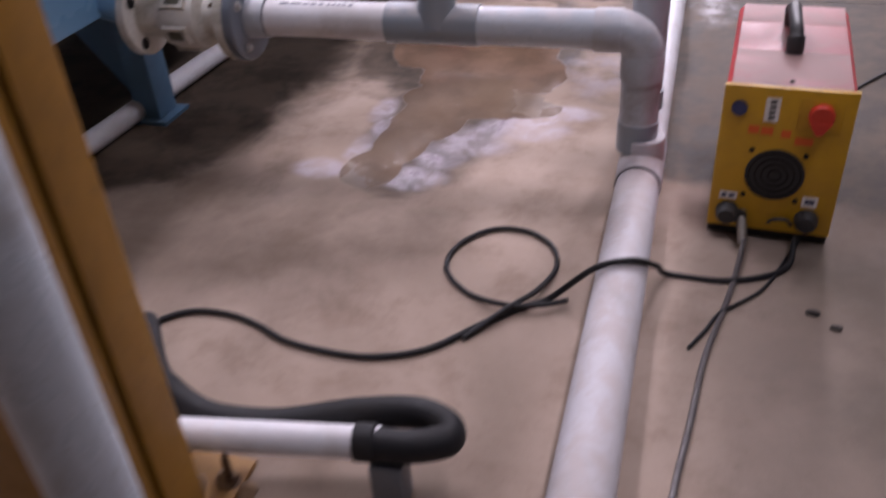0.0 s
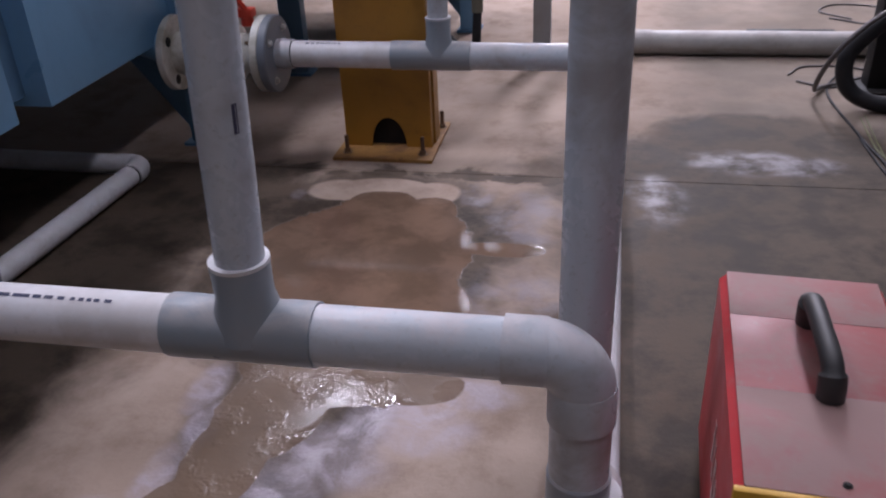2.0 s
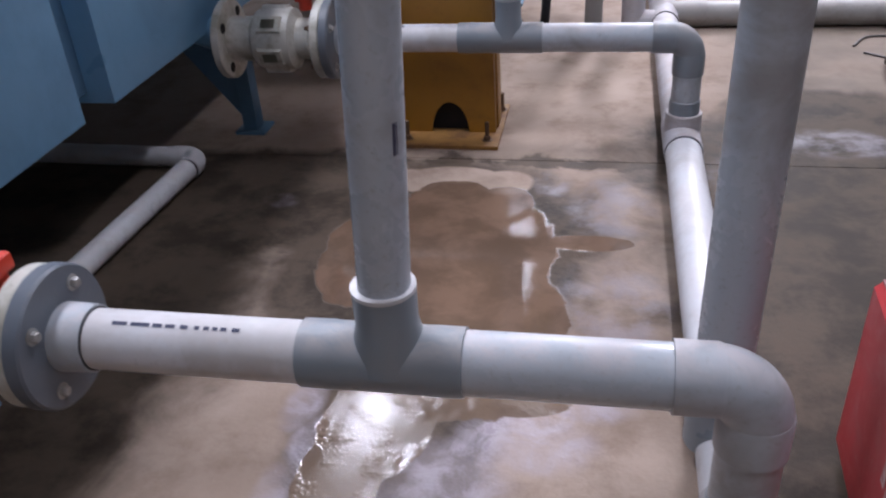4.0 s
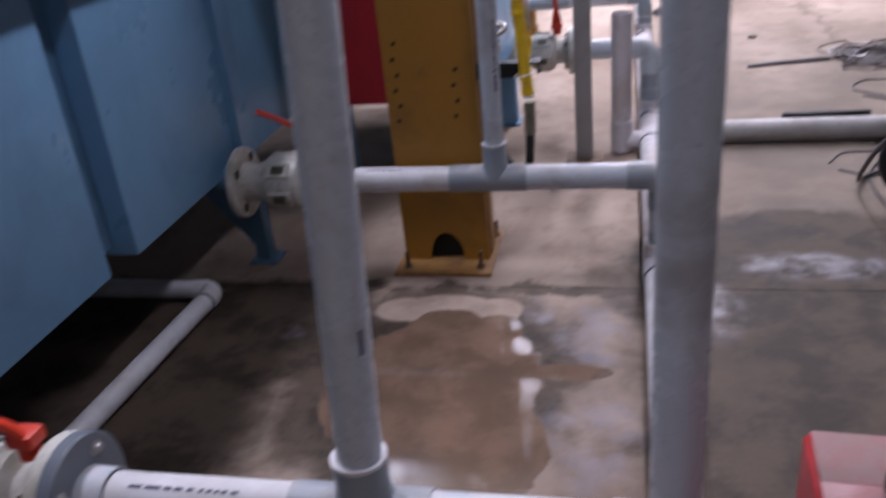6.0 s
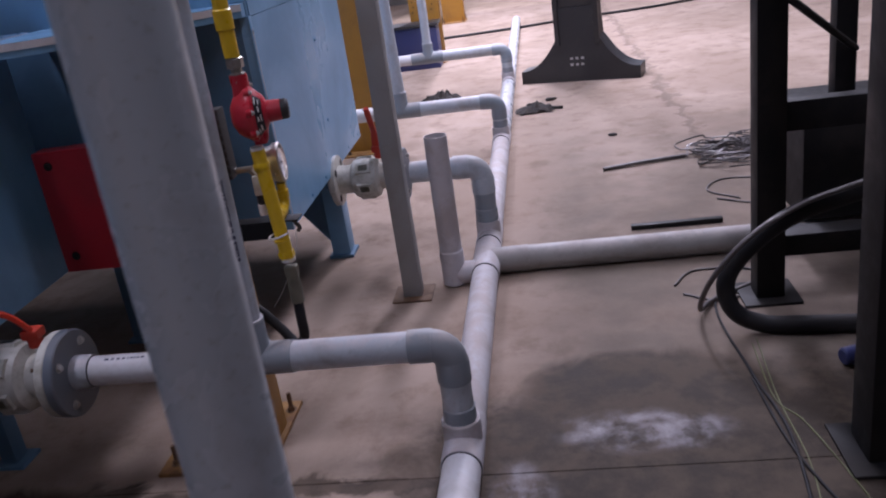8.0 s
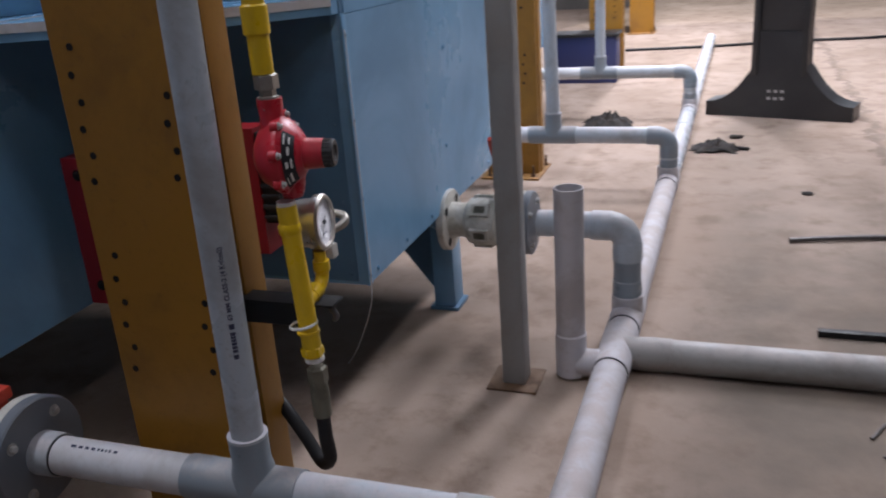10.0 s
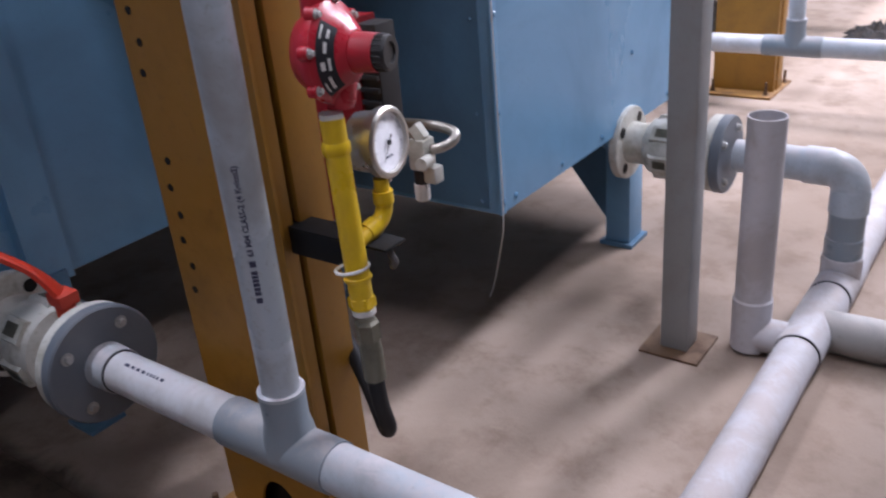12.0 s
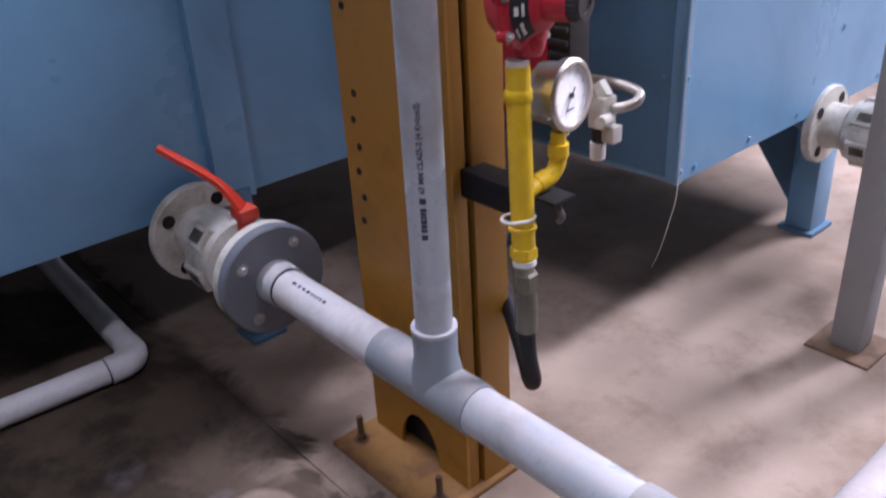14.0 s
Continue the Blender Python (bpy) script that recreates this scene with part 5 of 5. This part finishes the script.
# ---- welding set ----
def welding_set():
    th = thing("welding_machine", (0.262, 2.19, 0), "boxy dusty red welding machine with amber front panel on the floor", "welding machine")
    skew = Matrix.Rotation(radians(-3.5), 4, "Z")
    w, dpt, z0, z1 = 0.128, 0.252, 0.028, 0.372
    mid = Vector((0.262, 2.195, 0))

    def place(bm):
        for v in bm.verts:
            v.co = skew @ v.co + mid
        return bm
    top = B()
    prism(top, [(-w, z0), (w, z0), (w, z1 - 0.012), (w - 0.012, z1), (-w + 0.012, z1), (-w, z1 - 0.012)], -dpt, dpt, "y")
    part("side_casing", place(top), RED_SIDE, th, "scuffed red side casing")
    part("top_cover", place(box(B(), (-w + 0.010, -dpt - 0.002, z1 + 0.0005), (w - 0.010, -0.0612, z1 + 0.004), 0.0006)), RED_DUSTY, th, "dust-covered red top")
    part("top_cover", place(box(B(), (-w + 0.010, 0.1212, z1 + 0.0005), (w - 0.010, dpt, z1 + 0.004), 0.0006)), RED_DUSTY, th, "dust-covered red top")
    part("handle_saddle", place(box(B(), (-w + 0.010, -0.061, z1 + 0.0004), (w - 0.010, 0.121, z1 + 0.0036), 0.0006)), RED_WIPED, th, "cleaner red band under the handle")
    front = part("front_panel", place(box(B(), (-w - 0.003, -dpt - 0.012, z0), (w + 0.003, -dpt - 0.001, z1 + 0.003), 0.003)), PANEL_YELLOW, th, "amber yellow front panel")
    for k in range(4):
        ya = -0.105 + 0.030 * k
        part("side_mark", place(box(B(), (-w - 0.0014, ya, 0.150 + 0.012 * k), (-w - 0.0004, ya + 0.018, 0.222 + 0.012 * k))), WORN_WHITE, th, "worn white printed mark as a bar")
    f = -dpt - 0.0125
    def disc(x, z, r, h=0.003, segs=28):
        return place(lathe(B(), (x, f, z), (0, -1, 0), [(0, r), (h, r), (h, r * 0.8)], segs))
    part("fan_opening", disc(-0.004, 0.172, 0.062, 0.002, 40), BLACK_PLASTIC, front, "round black fan opening")
    bm = B()
    for k in range(1, 5):
        lathe(bm, (-0.004, f - 0.002, 0.172), (0, -1, 0), [(0, 0.0135 * k - 0.0016), (0.0025, 0.0135 * k - 0.0016), (0.0025, 0.0135 * k + 0.0016), (0, 0.0135 * k + 0.0016)], 32, False)
    part("fan_guard", place(bm), BLACK_STEEL, front, "wire fan guard")
    part("pilot_button", disc(-0.096, 0.325, 0.016, 0.008), BLUE_PLASTIC, front, "dark blue button")
    part("switch_plate", place(box(B(), (0.022, f - 0.002, 0.285), (0.108, f, 0.358), 0.001)), PANEL_YELLOW, front, "yellow switch plate")
    bm = B()
    lathe(bm, (0.066, f, 0.322), (0, -1, 0), [(0, 0.026), (0.012, 0.026), (0.016, 0.022)], 28)
    prism(bm, [(0.043, 0.31), (0.089, 0.31), (0.072, 0.282), (0.06, 0.282)], f - 0.018, f - 0.001, "y")
    part("rotary_switch", place(bm), RED_LEVER, front, "red rotary switch")
    tag = part("meter_label", place(box(B(), (-0.045, f - 0.0015, 0.298), (-0.016, f, 0.352))), WHITE_LABEL, front, "white meter label")
    bm = B()
    for k in range(4):
        box(bm, (-0.036, f - 0.0022, 0.304 + 0.012 * k), (-0.024, f - 0.0016, 0.311 + 0.012 * k))
    part("meter_print", place(bm), BLACK_INK, tag)
    bm = B()
    for x0, x1, z in ((-0.072, -0.05, 0.277), (-0.046, -0.022, 0.276), (-0.005, 0.014, 0.272), (0.024, 0.06, 0.258)):
        box(bm, (x0, f - 0.0012, z - 0.009), (x1, f - 0.0002, z + 0.009))
    part("maker_mark", place(bm), ORANGE_INK, front, "orange printed mark as bars")
    lab = part("socket_label", place(box(B(), (-0.112, f - 0.001, 0.10), (-0.074, f, 0.119))), WHITE_LABEL, front, "white label")
    part("label_print", place(box(box(B(), (-0.107, f - 0.0016, 0.105), (-0.096, f - 0.0011, 0.114)), (-0.092, f - 0.0016, 0.105), (-0.079, f - 0.0011, 0.114))), GREY_INK, lab)
    lab = part("socket_label", place(box(B(), (0.062, f - 0.001, 0.10), (0.094, f, 0.126))), WHITE_LABEL, front, "white label")
    part("label_print", place(box(B(), (0.068, f - 0.0016, 0.108), (0.088, f - 0.0011, 0.119))), GREY_INK, lab)
    for sx in (-0.09, 0.078):
        bm = B()
        lathe(bm, (sx, f, 0.068), (0, -1, 0), [(0, 0.026), (0.018, 0.024), (0.03, 0.018), (0.03, 0.012)], 24)
        part("cable_socket", place(bm), BLACK_PLASTIC, front, "black cable socket")
    bm = B()
    rod(bm, (-0.062, f, 0.062), (-0.062, f - 0.014, 0.062), 0.016, 20)
    part("clamp_nut", place(bm), BLACK_PLASTIC, front)
    for x, z in ((-0.058, 0.228), (0.052, 0.224), (-0.062, 0.116), (0.048, 0.112)):
        part("guard_screw", place(bolt(B(), (x, f, z), (0, -1, 0), 0.004, 0.003)), BLACK_STEEL, front)
    part("handle_loop", place(sweep(B(), smooth_path([(0.0, f, 0.05), (0.012, f - 0.012, 0.066), (0.035, f - 0.014, 0.07), (0.05, f - 0.01, 0.055)], 6), 0.004, 8)), BLACK_PLASTIC, front)
    bar = B()
    path = smooth_path([(-0.004, 0.115, z1 + 0.004), (-0.006, 0.11, z1 + 0.035), (-0.006, 0.095, z1 + 0.052), (-0.004, 0.02, z1 + 0.056), (0.0, -0.045, z1 + 0.05), (0.002, -0.062, z1 + 0.03), (0.003, -0.066, z1 + 0.004)], 6)
    sweep(bar, path, [0.019 if i < 10 or i > 27 else 0.015 for i in range(len(path))], 14)
    part("carry_handle", place(bar), BLACK_PLASTIC, th, "black rubber carrying handle")
    for x in (-1, 1):
        for y in (-1, 1):
            part("rubber_foot", place(rod(B(), (x * 0.1, y * 0.2, 0), (x * 0.1, y * 0.2, z0 + 0.002), 0.014, 14)), RUBBER, th)
    part("front_skirt", place(box(B(), (-w, -dpt - 0.006, 0.006), (w, -dpt + 0.004, z0), 0.001)), BLACK_STEEL, th)
    part("top_screw", place(bolt(B(), (0.0, -dpt + 0.02, z1 + 0.004), (0, 0, 1), 0.004, 0.003)), BLACK_STEEL, th)
    th.location += Vector((-0.014, -0.014, 0))
    return th


welding_set()


def floor_cable(name, points, r, mat, label, category="cable"):
    pts = [(p[0], p[1], (p[2] if len(p) > 2 else 0) + r) for p in points]
    th = thing(name, (pts[0][0], pts[0][1], 0), label, category)
    part("cable", sweep(B(), smooth_path(pts, 9), r, 10), mat, th)
    return th


floor_cable("welding_cable", [(0.29, 1.88, 0.03), (0.27, 1.80), (0.16, 1.735), (0.03, 1.735), (0.0, 1.69, 0.05), (-0.05, 1.62, 0.106), (-0.12, 1.60, 0.09), (-0.21, 1.60), (-0.26, 1.56), (-0.33, 1.49), (-0.42, 1.39), (-0.52, 1.345), (-0.62, 1.34), (-0.72, 1.355), (-0.80, 1.39), (-0.88, 1.41), (-0.97, 1.40), (-1.05, 1.33), (-1.2, 1.2)], 0.0068, RUBBER, "black welding cable snaking over the floor and pipe")
floor_cable("welding_cable", [(-0.17, 1.585, 0.012), (-0.22, 1.56, 0.012), (-0.29, 1.545, 0.012), (-0.38, 1.58), (-0.445, 1.64), (-0.465, 1.71), (-0.44, 1.79), (-0.38, 1.845), (-0.30, 1.845), (-0.235, 1.79), (-0.215, 1.71), (-0.24, 1.61, 0.01), (-0.29, 1.53, 0.014), (-0.36, 1.435)], 0.006, RUBBER, "black welding cable in a loose loop on the floor")
floor_cable("earth_lead", [(0.175, 1.915, 0.06), (0.185, 1.885, 0.02), (0.165, 1.74), (0.14, 1.61), (0.11, 1.47), (0.09, 1.29), (0.07, 1.13), (0.05, 0.9), (0.1, 0.5)], 0.006, WIRE_GREY, "dull grey lead running off the welding machine")
floor_cable("earth_lead", [(0.30, 1.89, 0.02), (0.27, 1.83), (0.22, 1.715), (0.14, 1.62, 0.004), (0.11, 1.56), (0.08, 1.5)], 0.004, RUBBER, "thin dark lead under the welding machine")
plug = thing("cable_plug", (0.175, 1.90, 0), "grey cable plug hanging at the machine's socket", "plug")
part("plug", rod(B(), (0.172, 1.925, 0.072), (0.182, 1.875, 0.014), 0.011, 14, 0.002), BRASS_GREY, plug)
floor_cable("power_cord", [(0.40, 2.46, 0.08), (0.46, 2.60, 0.02), (0.51, 2.78), (0.59, 2.90), (0.68, 3.03), (0.745, 3.24), (0.79, 3.5), (0.81, 3.76), (0.785, 4.05), (0.77, 4.5), (0.9, 4.8)], 0.0045, RUBBER, "thin black power cord running across the floor")
floor_cable("thin_cord", [(0.78, 4.0), (0.80, 3.65), (0.87, 3.33), (0.94, 3.07), (1.05, 2.8)], 0.004, RUBBER, "thin black cord on the floor")
floor_cable("grey_lead", [(0.70, 2.75), (0.64, 2.5), (0.63, 2.29), (0.62, 2.14), (0.605, 2.0), (0.58, 1.84), (0.6, 1.5)], 0.004, WIRE_GREY, "thin grey lead on the floor")
floor_cable("yellow_green_wire", [(0.83, 4.22), (0.815, 3.9), (0.86, 3.78), (0.90, 3.56), (0.925, 3.36), (0.95, 3.1)], 0.0022, WIRE_GREEN, "thin yellow-green wire on the floor", "wire")
floor_cable("green_wire", [(0.85, 4.25), (0.825, 3.9), (0.825, 3.62), (0.80, 3.42), (0.755, 3.24), (0.67, 3.06)], 0.0022, WIRE_GREEN, "thin dull green wire on the floor", "wire")
clip = thing("cable_lug", (0.62, 2.10, 0), "small looped metal lug on a lead", "lug")
part("lug", sweep(B(), [Vector((0.62 + 0.024 * math.cos(a), 2.10 + 0.03 * math.sin(a), 0.008)) for a in [2 * math.pi * k / 20 for k in range(21)]], 0.006, 8), WIRE_GREY, clip)

# white offcut of pipe
cut = thing("pipe_offcut", (0.9, 2.93, 0), "thin white pipe offcut lying on the floor", "pipe")
part("pipe", hollow(B(), (0.752, 2.815, 0.017), (1.25, 3.17, 0.017), 0.017, 0.003, 20), PVC_PALE, cut)

# near pipe end with the hose turned back on it
hz = 0.122
stubh = thing("white_pipe_end", (-0.6, 1.0, 0), "white pipe end on small feet with a hose pushed on", "pipe")
part("pipe", rod(B(), (-1.5, 0.86, hz), (-0.385, 1.033, hz), 0.027, 24), PVC_PALE, stubh)
part("support", box(B(), (-0.40, 1.005, 0), (-0.345, 1.05, hz - 0.028), 0.004), FLANGE_GREY, stubh, "dark grey support block")
part("support", box(B(), (-1.2, 0.88, 0), (-1.14, 0.93, hz - 0.028), 0.004), FLANGE_GREY, stubh, "dark grey support block")
hb = thing("bent_hose", (-0.4, 1.05, 0.1), "thick black rubber hose bent back on itself", "hose")
part("tube", sweep(B(), smooth_path([(-0.40, 1.03, hz), (-0.335, 1.035, hz + 0.002), (-0.284, 1.06, hz + 0.002), (-0.293, 1.09, hz + 0.003), (-0.35, 1.108, hz + 0.001), (-0.45, 1.095, hz - 0.01), (-0.58, 1.055, hz - 0.022), (-0.70, 1.04, hz - 0.015), (-0.80, 1.08, hz - 0.01), (-0.88, 1.15, 0.09), (-1.0, 1.3, 0.05)], 8), 0.027, 18), RUBBER, hb)
part("hose_end", lathe(B(), (-0.425, 1.0268, hz), (1, 0.155, 0), [(0, 0.0272), (0, 0.0305), (0.004, 0.0315), (0.030, 0.0315), (0.034, 0.028)], 28), RUBBER, hb, "thick cuff of the hose")
for i, (x, y) in enumerate(((-0.66, 0.99), (-0.61, 0.975), (-0.70, 0.96))):
    rk = thing("rubble_lump", (x, y, 0), "small lump of pale rubble on the floor", "rubble", "rubble lumps")
    bm = B()
    bmesh.ops.create_icosphere(bm, subdivisions=2, radius=0.022)
    for v in bm.verts:
        v.co = v.co * (0.8 + 0.5 * noise.noise(v.co * 40 + Vector((i, 0, 0)))) + Vector((x, y, 0.016))
    part("lump", bm, CARDBOARD, rk)

# ---- black frame beside the walkway ----
rack = thing("black_steel_frame", (1.1, 4.1, 0), "black steel frame of upright posts and cross beams on base plates", "frame")
for x, y, w, pl in ((1.02, 3.63, 0.13, 0.05), (0.965, 4.57, 0.095, 0.05), (1.42, 5.25, 0.08, 0.04)):
    p = part("upright", box(B(), (x - w / 2, y - w / 2, 0.01), (x + w / 2, y + w / 2, 3.0), 0.004), BLACK_STEEL, rack)
    part("base_plate", box(B(), (x - w / 2 - pl, y - w / 2 - pl, 0), (x + w / 2 + pl, y + w / 2 + pl, 0.01), 0.001), BLACK_STEEL, p)
part("cross_beam", box(B(), (1.01, 4.545, 0.60), (2.2, 4.61, 0.70), 0.004), BLACK_STEEL, rack)
part("low_beam", box(B(), (1.01, 4.62, 0.12), (2.4, 4.72, 0.20), 0.004), BLACK_STEEL, rack)
part("diagonal_brace", sweep(B(), [Vector((1.0, 4.6, 1.05)), Vector((1.45, 5.2, 0.72))], 0.014, 8), BLACK_STEEL, rack)
part("machine_body", box(B(), (1.16, 4.85, 0.16), (2.2, 5.5, 0.52), 0.01), BLACK_STEEL, rack)
loop = thing("hanging_hose", (0.9, 4.4, 0), "black rubber hose hanging in a loop off the steel frame", "hose")
part("tube", sweep(B(), smooth_path([(1.5, 4.40, 0.50), (1.154, 4.36, 0.43), (0.993, 4.35, 0.385), (0.86, 4.34, 0.30), (0.775, 4.33, 0.19), (0.79, 4.31, 0.085), (0.88, 4.29, 0.035), (1.03, 4.27, 0.03), (1.2, 4.25, 0.03), (1.5, 4.2, 0.03)], 9), 0.030, 16), RUBBER, loop)
part("side_lead", sweep(B(), smooth_path([(1.5, 4.37, 0.54), (1.154, 4.33, 0.47), (0.99, 4.32, 0.42), (0.83, 4.30, 0.33), (0.72, 4.3, 0.2), (0.70, 4.4, 0.05), (0.78, 4.55, 0.01), (1.0, 4.7, 0.01)], 9), 0.009, 10), WIRE_GREY, loop, "grey lead along the hose")
foot = thing("blue_black_fitting", (1.15, 4.05, 0), "dark blue-black hose fitting lying on the floor", "fitting")
part("fitting", rod(B(), (1.05, 4.05, 0.03), (1.22, 4.10, 0.035), 0.028, 16, 0.006), BLUE_PLASTIC, foot)

# ---- wire tangle, bars and litter ----
random.seed(5)
bm = B()
for k in range(58):
    cx, cy, r0 = max(1.12, random.gauss(1.40, 0.15)), random.gauss(6.32, 0.10), random.uniform(0.06, 0.2)
    pts, ph, tilt = [], random.uniform(0, 6.28), random.uniform(0.0, 0.35)
    for j in range(9):
        a = ph + j * random.uniform(0.6, 0.85)
        pts.append((cx + r0 * random.uniform(0.8, 1.2) * math.cos(a), cy + 0.6 * r0 * random.uniform(0.8, 1.2) * math.sin(a), 0.006 + abs(tilt * r0 * math.sin(a)) + random.uniform(0, 0.03)))
    sweep(bm, smooth_path(pts, 5), 0.0045, 5)
solid("wire_tangle", bm, WIRE_GREY, "loose tangle of dull wire on the floor", "wire", kind="stuff")
for pts, nm in (([(1.0, 5.62), (1.2, 5.5), (1.38, 5.62), (1.28, 5.85), (1.08, 5.9), (0.98, 5.75), (1.1, 5.6)], 1), ([(0.68, 4.62), (0.8, 4.55), (1.0, 4.65), (0.95, 4.8), (0.75, 4.82), (0.66, 4.7)], 2)):
    floor_cable("loose_wire", pts, 0.0045, WIRE_GREY, "loose coil of dull wire on the floor", "wire")
bar = thing("steel_bar", (0.75, 6.3, 0), "thin dark steel bar lying on the floor", "bar", "steel bars on the floor")
part("bar", sweep(B(), smooth_path([(0.52, 6.245, 0.012), (0.70, 6.29, 0.014), (0.97, 6.346, 0.012)], 4), 0.011, 8), WIRE_GREY, bar)
bar = thing("flat_bar", (0.77, 5.33, 0), "flat dark steel bar lying beside the pipe", "bar", "steel bars on the floor")
part("bar", box(B(), (0.57, 5.315, 0), (0.965, 5.345, 0.022), 0.002), BLACK_STEEL, bar)
for x, y, rr in ((0.637, 6.975, 0.02), (0.32, 1.66, 0.010), (0.36, 1.62, 0.008), (0.28, 8.2, 0.03)):
    bm = B()
    bmesh.ops.create_icosphere(bm, subdivisions=2, radius=rr)
    for v in bm.verts:
        v.co = Vector((v.co.x * 1.5, v.co.y, v.co.z * 0.5)) * (1 + 0.4 * noise.noise(v.co * 60 + Vector((x, y, 0)))) + Vector((x, y, rr * 0.35))
    lump = thing("litter_scrap", (x, y, 0), "small dark scrap of litter on the floor", "litter", "litter scraps")
    part("scrap", bm, CLOTH_DARK, lump)


def rag(x, y, sx, sy, h, seed):
    bm = B()
    bmesh.ops.create_grid(bm, x_segments=18, y_segments=12, size=1.0)
    for v in bm.verts:
        e = max(0.0, 1 - (v.co.x ** 2 + v.co.y ** 2) * 0.75)
        k = noise.noise(Vector((v.co.x * 2.3, v.co.y * 2.3, seed)))
        v.co = Vector((x + sx * v.co.x * (1 + 0.4 * k), y + sy * v.co.y * (1 + 0.5 * k), 0.004 + h * e * (0.6 + 0.9 * abs(noise.noise(Vector((v.co.x * 4, v.co.y * 4, seed + 3)))))))
    th = thing("crumpled_rag", (x, y, 0), "crumpled dark oily rag on the floor", "rag", "rags on the floor")
    part("cloth", bm, CLOTH_DARK, th)


rag(-0.60, 8.55, 0.16, 0.13, 0.11, 1)
rag(0.16, 7.90, 0.13, 0.10, 0.06, 4)
stick = thing("short_stick", (0.3, 7.9, 0), "short dark stick beside a rag", "stick")
part("stick", rod(B(), (0.2, 7.92, 0.012), (0.36, 7.88, 0.012), 0.011, 8), BLACK_STEEL, stick)
box_far = thing("dark_box", (-1.15, 10.5, 0), "dark blue-black box at the foot of a column", "box")
part("carton", box(B(), (-1.35, 10.35, 0), (-0.78, 10.62, 0.42), 0.01), BLUE_PLASTIC, box_far)
part("lid", box(B(), (-1.37, 10.33, 0.42), (-0.76, 10.64, 0.45), 0.006), BLACK_PLASTIC, box_far)
floor_cable("far_cable", [(-0.95, 12.4), (0.0, 12.55), (0.8, 12.8), (1.6, 12.9), (2.6, 13.3)], 0.016, RUBBER, "black cable across the far floor")


# ---- black machine stand ----
def machine_stand():
    th = thing("machine_stand", (0.55, 8.95, 0), "black cast machine stand with flared feet and a broad upright", "stand")
    out = [(-0.50, 0.0), (0.50, 0.0), (0.50, 0.10)]
    out += [(0.50 - 0.30 * (k / 8), 0.10 + 0.22 * (k / 8) ** 2.2) for k in range(1, 9)]
    out += [(0.17, 0.36), (0.16, 0.60), (-0.16, 0.60), (-0.17, 0.36)]
    out += [(-0.20 - 0.30 * (k / 8), 0.32 - 0.22 * (1 - (1 - k / 8) ** 2.2)) for k in range(0, 9)]
    base = B()
    prism(base, out, -0.11, 0.11, "y")
    up = B()
    box(up, (-0.165, -0.10, 0.59), (0.165, 0.10, 2.4), 0.01)
    ridges = [("edge_ridge", box(B(), (xx - 0.02, -0.125, 0.30), (xx + 0.02, -0.10, 2.4), 0.004), BLACK_PLASTIC) for xx in (-0.165, 0.165)]
    slots = [("pale_slot", box(B(), (-0.07 + 0.045 * (k % 3), -0.1125, 0.13 + 0.05 * (k // 3)), (-0.045 + 0.045 * (k % 3), -0.1105, 0.15 + 0.05 * (k // 3))), GALV) for k in range(6)]
    spin = Matrix.Translation((0.57, 8.92, 0)) @ Matrix.Rotation(radians(-17), 4, "Z")
    for nm, bm_, mat in [("flared_base", base, BLACK_PLASTIC), ("upright", up, BLACK_PLASTIC)] + ridges + slots:
        for v in bm_.verts:
            v.co = spin @ v.co
        part(nm, bm_, mat, th)


machine_stand()
